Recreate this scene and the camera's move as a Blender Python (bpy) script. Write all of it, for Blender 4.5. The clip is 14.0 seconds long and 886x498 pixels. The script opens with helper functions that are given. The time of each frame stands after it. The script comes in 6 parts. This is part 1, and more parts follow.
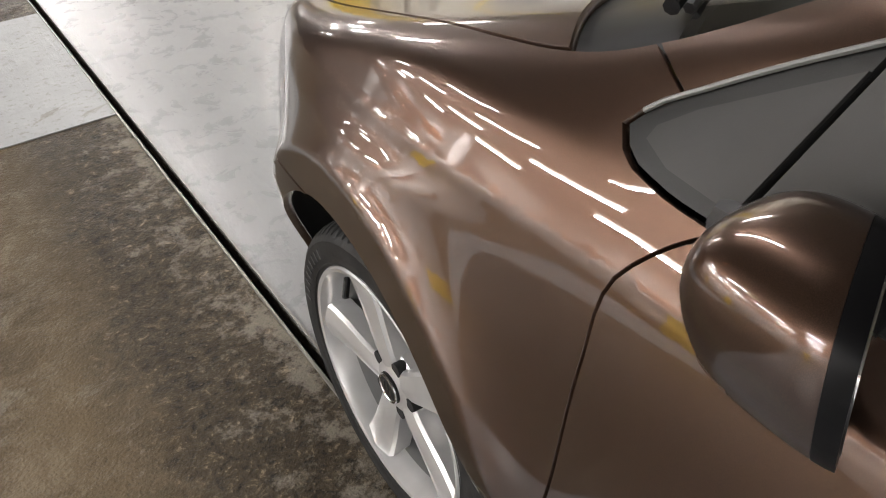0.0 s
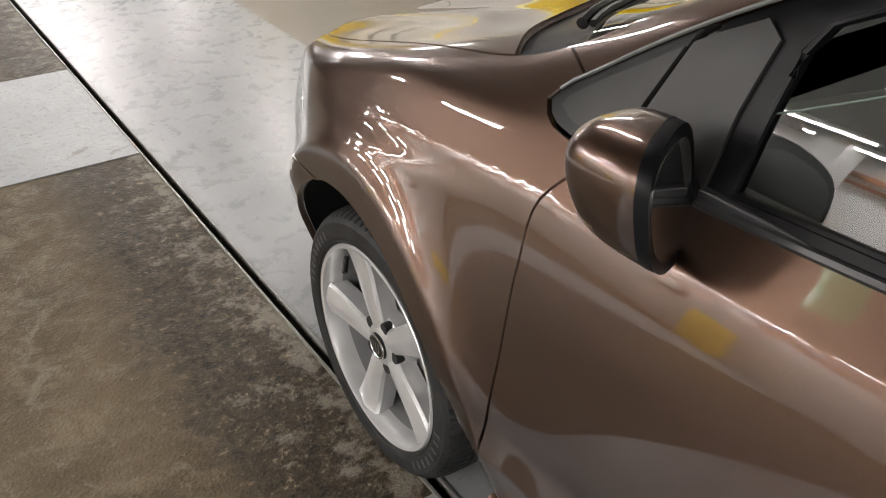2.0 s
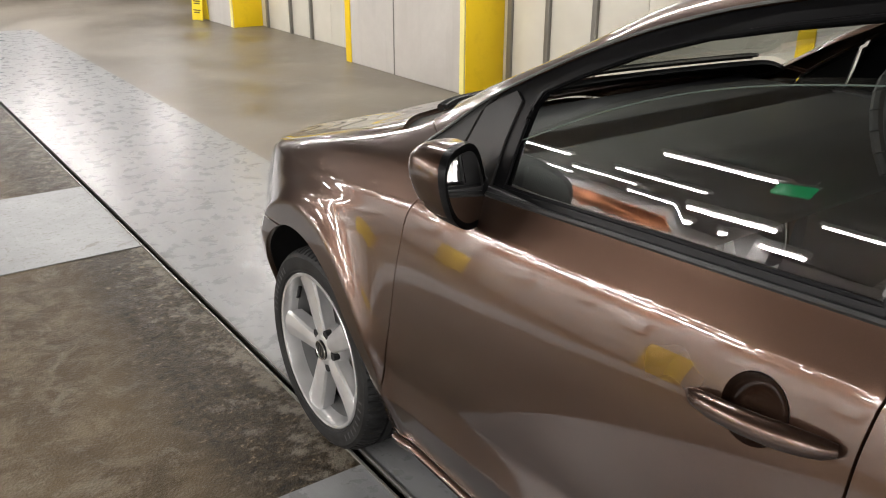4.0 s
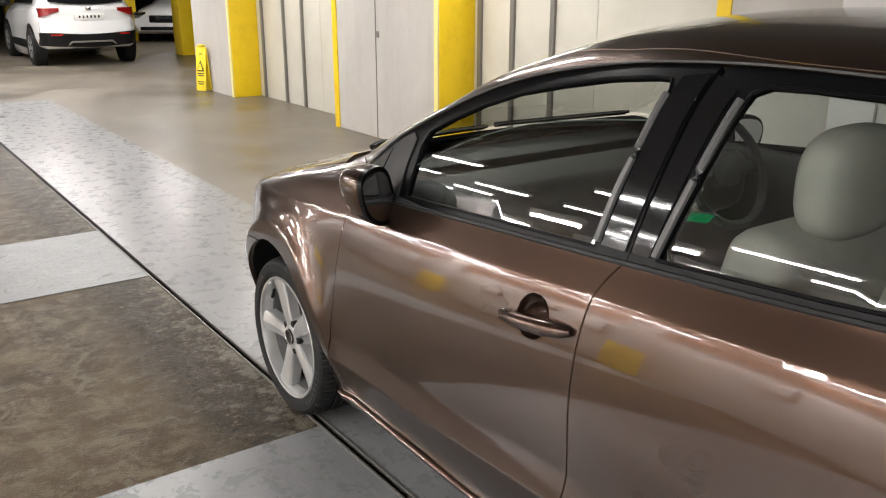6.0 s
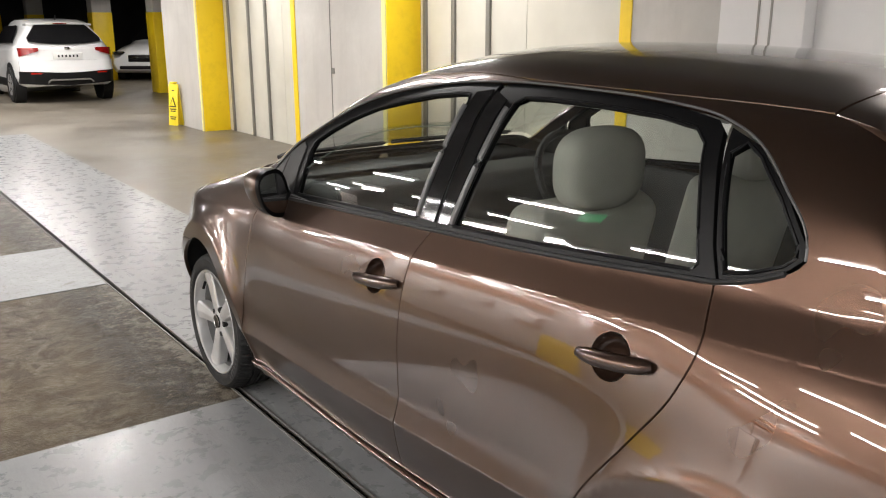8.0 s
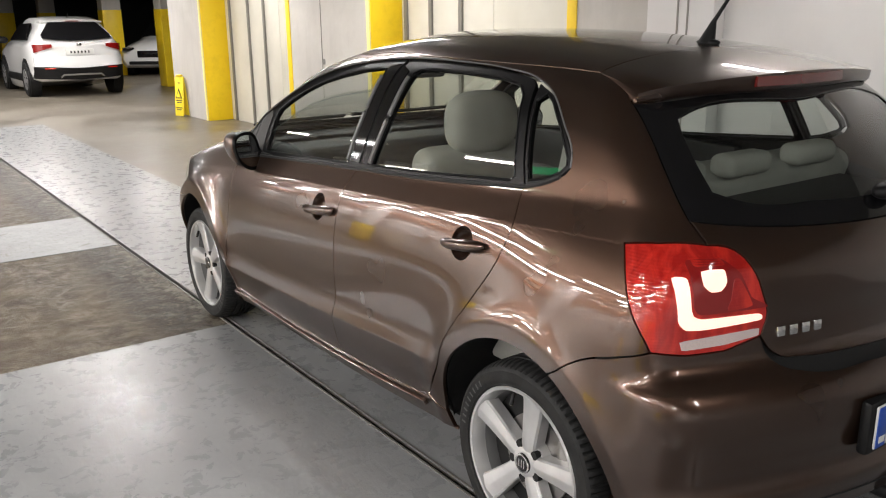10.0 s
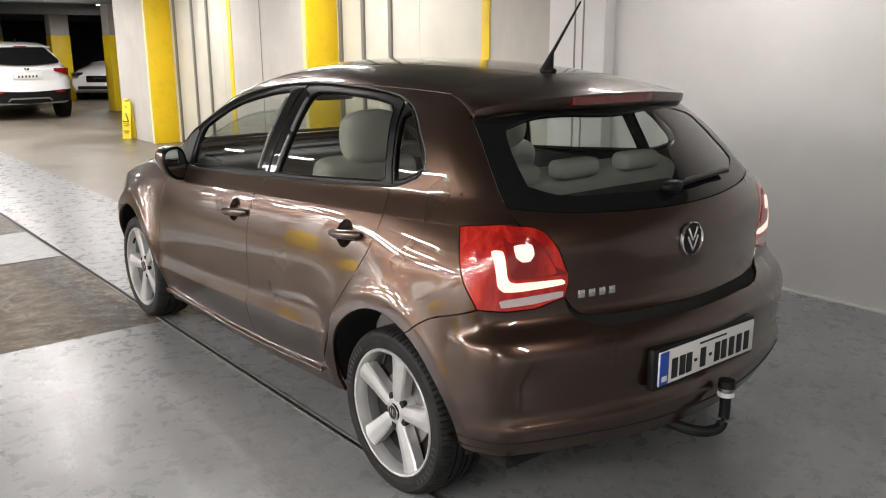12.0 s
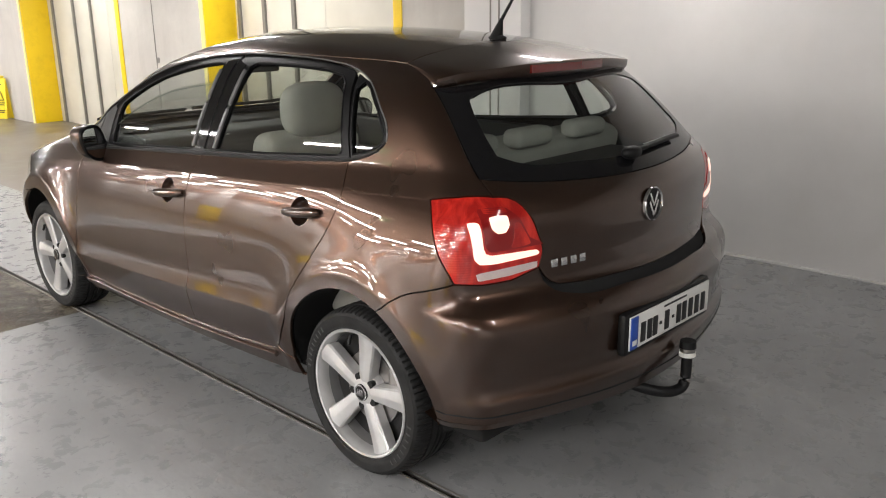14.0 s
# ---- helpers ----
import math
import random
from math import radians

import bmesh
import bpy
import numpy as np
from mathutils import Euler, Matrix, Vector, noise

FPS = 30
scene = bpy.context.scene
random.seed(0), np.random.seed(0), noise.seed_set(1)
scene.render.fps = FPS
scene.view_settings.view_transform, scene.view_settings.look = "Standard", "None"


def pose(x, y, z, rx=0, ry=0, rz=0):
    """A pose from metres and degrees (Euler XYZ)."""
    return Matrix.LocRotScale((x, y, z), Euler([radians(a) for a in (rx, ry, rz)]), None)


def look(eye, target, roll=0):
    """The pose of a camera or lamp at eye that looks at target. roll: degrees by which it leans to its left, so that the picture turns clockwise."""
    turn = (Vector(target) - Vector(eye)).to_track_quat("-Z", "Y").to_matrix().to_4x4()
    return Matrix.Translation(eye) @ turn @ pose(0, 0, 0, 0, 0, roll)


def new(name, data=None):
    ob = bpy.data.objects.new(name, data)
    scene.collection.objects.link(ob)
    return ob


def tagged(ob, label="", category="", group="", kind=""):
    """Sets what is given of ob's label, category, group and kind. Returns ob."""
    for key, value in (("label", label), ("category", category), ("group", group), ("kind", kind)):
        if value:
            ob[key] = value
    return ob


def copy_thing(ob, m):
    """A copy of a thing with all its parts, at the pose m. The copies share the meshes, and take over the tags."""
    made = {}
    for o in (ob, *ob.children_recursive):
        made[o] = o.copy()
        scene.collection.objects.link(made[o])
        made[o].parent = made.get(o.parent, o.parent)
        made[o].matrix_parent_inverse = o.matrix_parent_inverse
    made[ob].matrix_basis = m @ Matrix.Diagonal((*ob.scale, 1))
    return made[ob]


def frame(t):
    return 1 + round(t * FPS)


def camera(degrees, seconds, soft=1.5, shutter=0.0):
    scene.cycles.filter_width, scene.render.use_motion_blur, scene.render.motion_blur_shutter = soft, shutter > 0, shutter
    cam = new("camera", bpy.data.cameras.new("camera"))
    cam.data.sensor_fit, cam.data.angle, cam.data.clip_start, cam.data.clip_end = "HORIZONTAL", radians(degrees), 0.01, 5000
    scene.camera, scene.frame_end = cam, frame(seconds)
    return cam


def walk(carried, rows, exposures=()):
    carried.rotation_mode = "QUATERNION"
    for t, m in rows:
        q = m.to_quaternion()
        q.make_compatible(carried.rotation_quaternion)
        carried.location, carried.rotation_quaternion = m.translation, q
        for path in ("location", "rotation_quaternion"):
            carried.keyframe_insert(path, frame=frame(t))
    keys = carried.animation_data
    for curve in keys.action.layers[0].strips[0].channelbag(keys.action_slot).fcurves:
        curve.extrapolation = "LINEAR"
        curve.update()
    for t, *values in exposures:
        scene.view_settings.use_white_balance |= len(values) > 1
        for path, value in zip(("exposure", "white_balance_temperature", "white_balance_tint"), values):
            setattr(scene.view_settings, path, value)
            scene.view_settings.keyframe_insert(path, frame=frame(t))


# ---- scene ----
cam = camera(56.1, 14.0, soft=1.1)
PATH = [
    (0, (-1.188, -0.84, 1.322), (-0.35, 0.48, 0.075), -2.4),
    (0.5, (-1.207, -0.861, 1.326), (-0.369, 0.468, 0.089), -1.0),
    (1, (-1.241, -0.885, 1.33), (-0.4, 0.448, 0.1), -1.3),
    (1.5, (-1.308, -1.003, 1.345), (-0.393, 0.31, 0.144), 0.6),
    (2, (-1.391, -1.163, 1.365), (-0.454, 0.235, 0.285), -0.2),
    (2.5, (-1.487, -1.301, 1.39), (-0.539, 0.165, 0.414), -1.5),
    (3, (-1.589, -1.448, 1.419), (-0.577, 0.032, 0.532), -0.9),
    (3.5, (-1.617, -1.628, 1.426), (-0.548, -0.146, 0.614), 0.3),
    (3.7, (-1.631, -1.716, 1.422), (-0.568, -0.215, 0.637), 0.5),
    (5.8, (-1.88, -2.489, 1.49), (-0.778, -0.952, 0.839), -0.1),
    (6, (-1.895, -2.555, 1.495), (-0.8, -0.997, 0.886), 0.0),
    (6.5, (-1.952, -2.683, 1.49), (-0.843, -1.116, 0.927), -0.3),
    (7, (-2.002, -2.845, 1.498), (-0.84, -1.308, 0.964), -0.2),
    (7.5, (-1.961, -3.035, 1.491), (-0.807, -1.485, 0.975), -0.0),
    (7.7, (-1.944, -3.105, 1.495), (-0.796, -1.552, 0.977), 0.0),
    (9.8, (-2.134, -3.952, 1.496), (-1.008, -2.389, 0.962), -0.1),
    (10, (-2.163, -4.025, 1.484), (-1.044, -2.456, 0.949), -0.6),
    (10.5, (-2.233, -4.225, 1.492), (-1.076, -2.682, 0.962), -1.2),
    (11, (-2.227, -4.403, 1.498), (-1.029, -2.89, 0.974), -0.5),
    (11.5, (-2.255, -4.561, 1.505), (-1.079, -3.022, 1.008), -0.6),
    (12, (-2.282, -4.614, 1.501), (-1.071, -3.096, 1.023), -0.3),
    (12.5, (-2.305, -4.599, 1.499), (-1.071, -3.096, 1.034), 0.0),
    (13, (-2.354, -4.509, 1.499), (-1.142, -3.0, 0.997), -0.8),
    (13.5, (-2.407, -4.432, 1.499), (-1.072, -3.049, 0.946), -1.1),
    (14, (-2.416, -4.408, 1.493), (-1.025, -3.077, 0.948), -0.7),
]
walk(cam, [(t, look(e, g, r)) for t, e, g, r in PATH], [(0.0, 0.30), (2.0, 0.27), (3.5, 0.17), (8.0, 0.20), (11.0, 0.28), (14.0, 0.36)])

# ---- world and lamps ----
world = bpy.data.worlds.new("world")
scene.world = world
world.use_nodes = True
world.node_tree.nodes["Background"].inputs[0].default_value = (0.5, 0.5, 0.5, 1)
world.node_tree.nodes["Background"].inputs[1].default_value = 0.0

LAMP_WATTS = 44.0
WARM = (1.0, 0.962, 0.94)


# ---- materials ----
def mat(name, color, rough=0.5, metal=0.0, **more):
    m = bpy.data.materials.new(name)
    m.use_nodes = True
    b = m.node_tree.nodes["Principled BSDF"]
    b.inputs["Base Color"].default_value = (*color, 1)
    b.inputs["Roughness"].default_value = rough
    b.inputs["Metallic"].default_value = metal
    for key, value in more.items():
        b.inputs[key.replace("_", " ")].default_value = value
    return m


def link(m, a, b):
    m.node_tree.links.new(a, b)


def bsdf(m):
    return m.node_tree.nodes["Principled BSDF"]


def coords(m, scale=(1, 1, 1), space="Object"):
    c = m.node_tree.nodes.new("ShaderNodeTexCoord")
    p = m.node_tree.nodes.new("ShaderNodeMapping")
    p.inputs["Scale"].default_value = scale
    link(m, c.outputs[space], p.inputs["Vector"])
    return p.outputs["Vector"]


def noise_tex(m, vec, scale, detail=4.0, rough=0.55, warp=0.0):
    n = m.node_tree.nodes.new("ShaderNodeTexNoise")
    n.inputs["Scale"].default_value = scale
    n.inputs["Detail"].default_value = detail
    n.inputs["Roughness"].default_value = rough
    n.inputs["Distortion"].default_value = warp
    link(m, vec, n.inputs["Vector"])
    return n.outputs["Fac"]


def ramp(m, fac, stops):
    r = m.node_tree.nodes.new("ShaderNodeValToRGB")
    while len(r.color_ramp.elements) < len(stops):
        r.color_ramp.elements.new(0.5)
    for e, (pos, c) in zip(r.color_ramp.elements, stops):
        e.position = pos
        e.color = (*c, 1) if len(c) == 3 else c
    link(m, fac, r.inputs["Fac"])
    return r.outputs["Color"]


def g(v):
    return (v, v, v)


def mixc(m, fac, a, b, how="MIX"):
    n = m.node_tree.nodes.new("ShaderNodeMix")
    n.data_type, n.blend_type = "RGBA", how
    ins = {"f": n.inputs[0], "a": n.inputs[6], "b": n.inputs[7]}
    for key, v in (("f", fac), ("a", a), ("b", b)):
        if isinstance(v, (int, float)):
            ins[key].default_value = v
        elif isinstance(v, tuple):
            ins[key].default_value = (*v, 1)
        else:
            link(m, v, ins[key])
    return n.outputs[2]


def bump(m, height, strength=0.3, dist=0.01):
    b = m.node_tree.nodes.new("ShaderNodeBump")
    b.inputs["Strength"].default_value = strength
    b.inputs["Distance"].default_value = dist
    link(m, height, b.inputs["Height"])
    link(m, b.outputs["Normal"], bsdf(m).inputs["Normal"])


def paint_metallic(name, base, flake):
    m = mat(name, base, 0.30, 0.82, Coat_Weight=1.0, Coat_Roughness=0.02, Coat_IOR=1.6)
    v = coords(m)
    f = noise_tex(m, v, 2200.0, 2.0)
    big = noise_tex(m, v, 2.2, 3.0)
    c = mixc(m, ramp(m, f, [(0.42, g(0)), (0.68, g(1))]), base, flake)
    link(m, c, bsdf(m).inputs["Base Color"])
    link(m, ramp(m, big, [(0.3, g(0.27)), (0.7, g(0.32))]), bsdf(m).inputs["Roughness"])
    smear = noise_tex(m, v, 5.0, 6.0, 0.7, 1.5)
    link(m, ramp(m, smear, [(0.45, g(0.006)), (0.75, g(0.030))]), bsdf(m).inputs["Coat Roughness"])
    return m


PAINT = paint_metallic("brown_metallic_paint", (0.040, 0.0208, 0.0132), (0.106, 0.0565, 0.0360))
BLACK_TRIM = mat("black_plastic", (0.007, 0.007, 0.0075), 0.48, 0.0, Specular_IOR_Level=0.28)
bump(BLACK_TRIM, noise_tex(BLACK_TRIM, coords(BLACK_TRIM), 500.0), 0.2, 0.001)
FRAME_BLACK = mat("satin_black_frame", (0.004, 0.004, 0.0045), 0.38, 0.0, Specular_IOR_Level=0.14)
TRIM_GREY = mat("dark_grey_trim", (0.009, 0.009, 0.009), 0.42, 0.0, Specular_IOR_Level=0.3)
bump(TRIM_GREY, noise_tex(TRIM_GREY, coords(TRIM_GREY), 600.0), 0.15, 0.001)
GLOSS_BLACK = mat("gloss_black", (0.008, 0.008, 0.009), 0.06)
SAIL = mat("grey_satin_plastic", (0.021, 0.0205, 0.020), 0.42, 0.0, Specular_IOR_Level=0.32)
bump(SAIL, noise_tex(SAIL, coords(SAIL), 700.0), 0.15, 0.001)
CAVITY = mat("dark_cavity", (0.006, 0.006, 0.006), 0.9)
CHROME = mat("chrome", (0.75, 0.75, 0.75), 0.12, 1.0)
GREY_STRIP = mat("satin_grey_strip", (0.12, 0.12, 0.118), 0.32)
WAIST = mat("dark_rubber_strip", (0.022, 0.022, 0.022), 0.30)
RIM = mat("silver_alloy", (0.60, 0.60, 0.60), 0.30, 0.60, Coat_Weight=0.6, Coat_Roughness=0.1)
v = coords(RIM)
link(RIM, ramp(RIM, noise_tex(RIM, v, 14.0, 6.0), [(0.3, g(0.54)), (0.7, g(0.64))]), bsdf(RIM).inputs["Base Color"])
# silver alloy with the shade inside the wheel put into its colour
BARREL = mat("shaded_alloy", (0.22, 0.22, 0.22), 0.4, 0.5)
STEEL = mat("brake_steel", (0.28, 0.27, 0.26), 0.4, 0.9)
TYRE = mat("tyre_rubber", (0.012, 0.012, 0.012), 0.66, 0.0, Specular_IOR_Level=0.3)
v = coords(TYRE)
link(TYRE, ramp(TYRE, noise_tex(TYRE, v, 22.0, 7.0), [(0.35, g(0.007)), (0.75, g(0.022))]), bsdf(TYRE).inputs["Base Color"])
bump(TYRE, noise_tex(TYRE, v, 160.0), 0.25, 0.002)
LETTER = mat("raised_tyre_marking", (0.05, 0.05, 0.05), 0.6)
FABRIC = mat("grey_seat_fabric", (0.34, 0.335, 0.31), 0.9)
v = coords(FABRIC)
bump(FABRIC, noise_tex(FABRIC, v, 420.0), 0.4, 0.002)
link(FABRIC, ramp(FABRIC, noise_tex(FABRIC, v, 9.0, 5.0), [(0.3, (0.40, 0.395, 0.36)), (0.7, (0.50, 0.49, 0.45))]), bsdf(FABRIC).inputs["Base Color"])
LINING = mat("light_grey_lining", (0.45, 0.44, 0.41), 0.95)
DASH = mat("dark_dashboard", (0.025, 0.025, 0.026), 0.6)
bump(DASH, noise_tex(DASH, coords(DASH), 300.0), 0.2, 0.002)
PLATE_WHITE = mat("plate_white", (0.75, 0.75, 0.72), 0.35)
PLATE_BLUE = mat("plate_blue", (0.02, 0.08, 0.42), 0.35)
INK = mat("black_ink", (0.015, 0.015, 0.015), 0.5)


def glass(name, tint, ior=0.07):
    """Thin glass: tinted and clear, with a mirror gloss that grows towards the edge."""
    m = bpy.data.materials.new(name)
    m.use_nodes = True
    t = m.node_tree
    t.nodes.clear()
    out = t.nodes.new("ShaderNodeOutputMaterial")
    clear = t.nodes.new("ShaderNodeBsdfTransparent")
    clear.inputs[0].default_value = (*tint, 1)
    gloss = t.nodes.new("ShaderNodeBsdfGlossy")
    gloss.inputs["Roughness"].default_value = 0.0
    facing = t.nodes.new("ShaderNodeLayerWeight")
    facing.inputs["Blend"].default_value = 0.5
    power = t.nodes.new("ShaderNodeMath")
    power.operation = "POWER"
    power.inputs[1].default_value = 4.0
    fres = t.nodes.new("ShaderNodeMath")
    fres.operation = "MULTIPLY_ADD"
    fres.inputs[1].default_value = 0.92
    fres.inputs[2].default_value = ior
    t.links.new(facing.outputs["Facing"], power.inputs[0])
    t.links.new(power.outputs[0], fres.inputs[0])
    mix = t.nodes.new("ShaderNodeMixShader")
    t.links.new(fres.outputs[0], mix.inputs[0])
    t.links.new(clear.outputs[0], mix.inputs[1])
    t.links.new(gloss.outputs[0], mix.inputs[2])
    t.links.new(mix.outputs[0], out.inputs[0])
    return m


GLASS = glass("tinted_glass", (0.90, 0.94, 0.91), 0.17)
GLASS_REAR = glass("rear_glass", (0.85, 0.90, 0.87), 0.08)
LAMP_CLEAR = glass("clear_lens", (0.92, 0.92, 0.92), 0.06)
GLASS_EDGE = mat("polished_glass_edge", (0.10, 0.13, 0.115), 0.2)
MIRROR = mat("mirror_glass", (0.8, 0.8, 0.8), 0.02, 1.0)
LENS_RED = mat("red_lens", (0.42, 0.012, 0.010), 0.08, 0.0, Coat_Weight=1.0, Coat_Roughness=0.02,
               Emission_Color=(1.0, 0.03, 0.02, 1), Emission_Strength=0.08)
v = coords(LENS_RED, (1, 1, 1))
w_ = LENS_RED.node_tree.nodes.new("ShaderNodeTexWave")
w_.inputs["Scale"].default_value = 45.0
w_.bands_direction = "Z"
link(LENS_RED, v, w_.inputs["Vector"])
bump(LENS_RED, w_.outputs["Fac"], 0.12, 0.002)
c = mixc(LENS_RED, ramp(LENS_RED, noise_tex(LENS_RED, coords(LENS_RED, (1.0, 1.0, 0.35)), 26.0, 4.0, 0.6, 0.6), [(0.38, g(0.0)), (0.66, g(1.0))]), (0.22, 0.005, 0.004), (0.50, 0.022, 0.012))
link(LENS_RED, c, bsdf(LENS_RED).inputs["Base Color"])
LENS_DARK = mat("dark_red_lens", (0.20, 0.006, 0.006), 0.08, 0.0, Coat_Weight=1.0, Coat_Roughness=0.02,
                Emission_Color=(1.0, 0.03, 0.02, 1), Emission_Strength=0.03)
LIGHT_BAR = mat("lit_light_bar", (0.9, 0.6, 0.5), 0.3, 0.0, Emission_Color=(1.0, 0.66, 0.55, 1), Emission_Strength=0.85)
LENS_WHITE = mat("white_lens", (0.65, 0.55, 0.53), 0.12, 0.0, Coat_Weight=1.0)
bump(LENS_WHITE, noise_tex(LENS_WHITE, coords(LENS_WHITE), 120.0), 0.5, 0.003)
LENS_SMOKE = mat("smoked_lens", (0.16, 0.11, 0.085), 0.10, 0.0, Coat_Weight=1.0)
BRAKE_RED = mat("brake_lens", (0.17, 0.007, 0.006), 0.12, 0.0, Coat_Weight=1.0)

# structure
def concrete(name, lo, hi, scale=1.0, rough=0.8, relief=0.35):
    m = mat(name, hi, rough)
    v = coords(m)
    a = noise_tex(m, v, 0.9 * scale, 8.0, 0.65, 0.6)
    b_ = noise_tex(m, v, 14.0 * scale, 6.0, 0.7)
    c = ramp(m, a, [(0.3, lo), (0.68, hi)])
    c = mixc(m, ramp(m, b_, [(0.35, g(0.0)), (0.75, g(0.35))]), c, lo)
    link(m, c, bsdf(m).inputs["Base Color"])
    bump(m, b_, relief, 0.004)
    return m


WALL_CONC = concrete("pale_concrete", (0.46, 0.44, 0.41), (0.58, 0.56, 0.52), 1.0, 0.75)
v = coords(WALL_CONC, (1, 1, 0.12))
drip = ramp(WALL_CONC, noise_tex(WALL_CONC, v, 6.0, 5.0), [(0.52, g(0.0)), (0.75, g(0.45))])
src_ = bsdf(WALL_CONC).inputs["Base Color"].links[0].from_socket
link(WALL_CONC, mixc(WALL_CONC, drip, src_, (0.38, 0.36, 0.33)), bsdf(WALL_CONC).inputs["Base Color"])
WALL_WHITE = mat("white_wall_paint", (0.66, 0.65, 0.64), 0.42)
v = coords(WALL_WHITE)
link(WALL_WHITE, ramp(WALL_WHITE, noise_tex(WALL_WHITE, v, 1.4, 7.0, 0.6), [(0.3, (0.60, 0.59, 0.58)), (0.7, (0.68, 0.67, 0.66))]), bsdf(WALL_WHITE).inputs["Base Color"])
bump(WALL_WHITE, noise_tex(WALL_WHITE, v, 40.0, 5.0), 0.12, 0.003)
YELLOW = mat("yellow_paint", (0.80, 0.52, 0.010), 0.45)
v = coords(YELLOW)
link(YELLOW, ramp(YELLOW, noise_tex(YELLOW, v, 5.0, 8.0, 0.7), [(0.25, (0.80, 0.54, 0.008)), (0.5, (0.92, 0.64, 0.010))]), bsdf(YELLOW).inputs["Base Color"])
bump(YELLOW, noise_tex(YELLOW, v, 60.0, 5.0), 0.2, 0.003)
PALE_YELLOW = mat("pale_yellow_edge", (0.90, 0.80, 0.30), 0.5)
DOOR_WHITE = mat("cream_door_panel", (0.62, 0.60, 0.52), 0.4)
v = coords(DOOR_WHITE)
link(DOOR_WHITE, ramp(DOOR_WHITE, noise_tex(DOOR_WHITE, v, 2.5, 6.0), [(0.3, (0.57, 0.55, 0.475)), (0.7, (0.64, 0.62, 0.54))]), bsdf(DOOR_WHITE).inputs["Base Color"])
POST = mat("grey_metal_post", (0.22, 0.21, 0.19), 0.45, 0.5)
CEILING = concrete("ceiling_concrete", (0.155, 0.152, 0.145), (0.22, 0.216, 0.207), 0.7, 0.9)
# concrete of the far bays, coloured near black to stand for their shade
SHADED_WALL = concrete("shaded_concrete", (0.05, 0.05, 0.05), (0.09, 0.09, 0.088), 0.5, 0.9)
COPPER = mat("copper_pipe", (0.45, 0.17, 0.075), 0.35, 0.7)

# bare floor: smooth brown concrete that turns rough, dark and pitted beside the slot
BARE = mat("worn_brown_concrete", (0.10, 0.08, 0.055), 0.45, 0.0, Specular_IOR_Level=0.22)
v = coords(BARE)
n1 = noise_tex(BARE, v, 1.6, 9.0, 0.60, 0.9)
n2 = noise_tex(BARE, coords(BARE, (1.0, 1.0, 1.0)), 34.0, 9.0, 0.75, 0.5)
n3 = noise_tex(BARE, v, 6.5, 10.0, 0.74, 1.2)
n5 = noise_tex(BARE, v, 110.0, 4.0, 0.6)
n6 = noise_tex(BARE, v, 11.0, 9.0, 0.78)
sep = BARE.node_tree.nodes.new("ShaderNodeSeparateXYZ")
link(BARE, v, sep.inputs[0])
warp = BARE.node_tree.nodes.new("ShaderNodeMath")
warp.operation = "MULTIPLY_ADD"
warp.inputs[1].default_value = 0.55
link(BARE, n1, warp.inputs[0])
link(BARE, sep.outputs["X"], warp.inputs[2])
shift = BARE.node_tree.nodes.new("ShaderNodeMapRange")
shift.inputs["From Min"].default_value, shift.inputs["From Max"].default_value = -0.86, -0.74
link(BARE, warp.outputs[0], shift.inputs["Value"])
rough_zone = shift.outputs[0]
smooth_c = ramp(BARE, n1, [(0.32, (0.038, 0.025, 0.0105)), (0.50, (0.064, 0.044, 0.021)), (0.66, (0.102, 0.074, 0.040))])
rough_c = ramp(BARE, n2, [(0.38, (0.004, 0.003, 0.0016)), (0.45, (0.026, 0.018, 0.009)), (0.58, (0.050, 0.036, 0.020)), (0.67, (0.24, 0.19, 0.13))])
smooth_c = mixc(BARE, ramp(BARE, n3, [(0.55, g(0.0)), (0.66, g(0.6))]), smooth_c, (0.20, 0.172, 0.13))
c = mixc(BARE, rough_zone, smooth_c, rough_c)
# pale worn patches, thickest along the slot
near = BARE.node_tree.nodes.new("ShaderNodeMapRange")
near.inputs["From Min"].default_value, near.inputs["From Max"].default_value = -1.05, -0.80
near.inputs["To Max"].default_value = 0.13
link(BARE, sep.outputs["X"], near.inputs["Value"])
worn = BARE.node_tree.nodes.new("ShaderNodeMath")
worn.operation = "ADD"
link(BARE, n6, worn.inputs[0])
link(BARE, near.outputs[0], worn.inputs[1])
c = mixc(BARE, ramp(BARE, worn.outputs[0], [(0.60, g(0.0)), (0.70, g(0.6))]), c, (0.25, 0.222, 0.18))
c = mixc(BARE, ramp(BARE, n5, [(0.30, g(0.6)), (0.42, g(0.0))]), c, (0.022, 0.016, 0.009))
c = mixc(BARE, ramp(BARE, n5, [(0.60, g(0.0)), (0.70, g(0.55))]), c, (0.20, 0.16, 0.11))
# rubbed, shiny field further from the slot
field_x = BARE.node_tree.nodes.new("ShaderNodeMapRange")
field_x.inputs["From Min"].default_value, field_x.inputs["From Max"].default_value = -1.02, -1.26
link(BARE, sep.outputs["X"], field_x.inputs["Value"])
rub = mixc(BARE, field_x.outputs[0], (0.0, 0.0, 0.0), ramp(BARE, noise_tex(BARE, v, 8.0, 10.0, 0.80, 0.3), [(0.47, g(0.0)), (0.60, g(0.75))]))
c = mixc(BARE, rub, c, (0.142, 0.108, 0.065))
link(BARE, c, bsdf(BARE).inputs["Base Color"])
link(BARE, mixc(BARE, rub, ramp(BARE, n3, [(0.35, g(0.58)), (0.64, g(0.34))]), g(0.24)), bsdf(BARE).inputs["Roughness"])
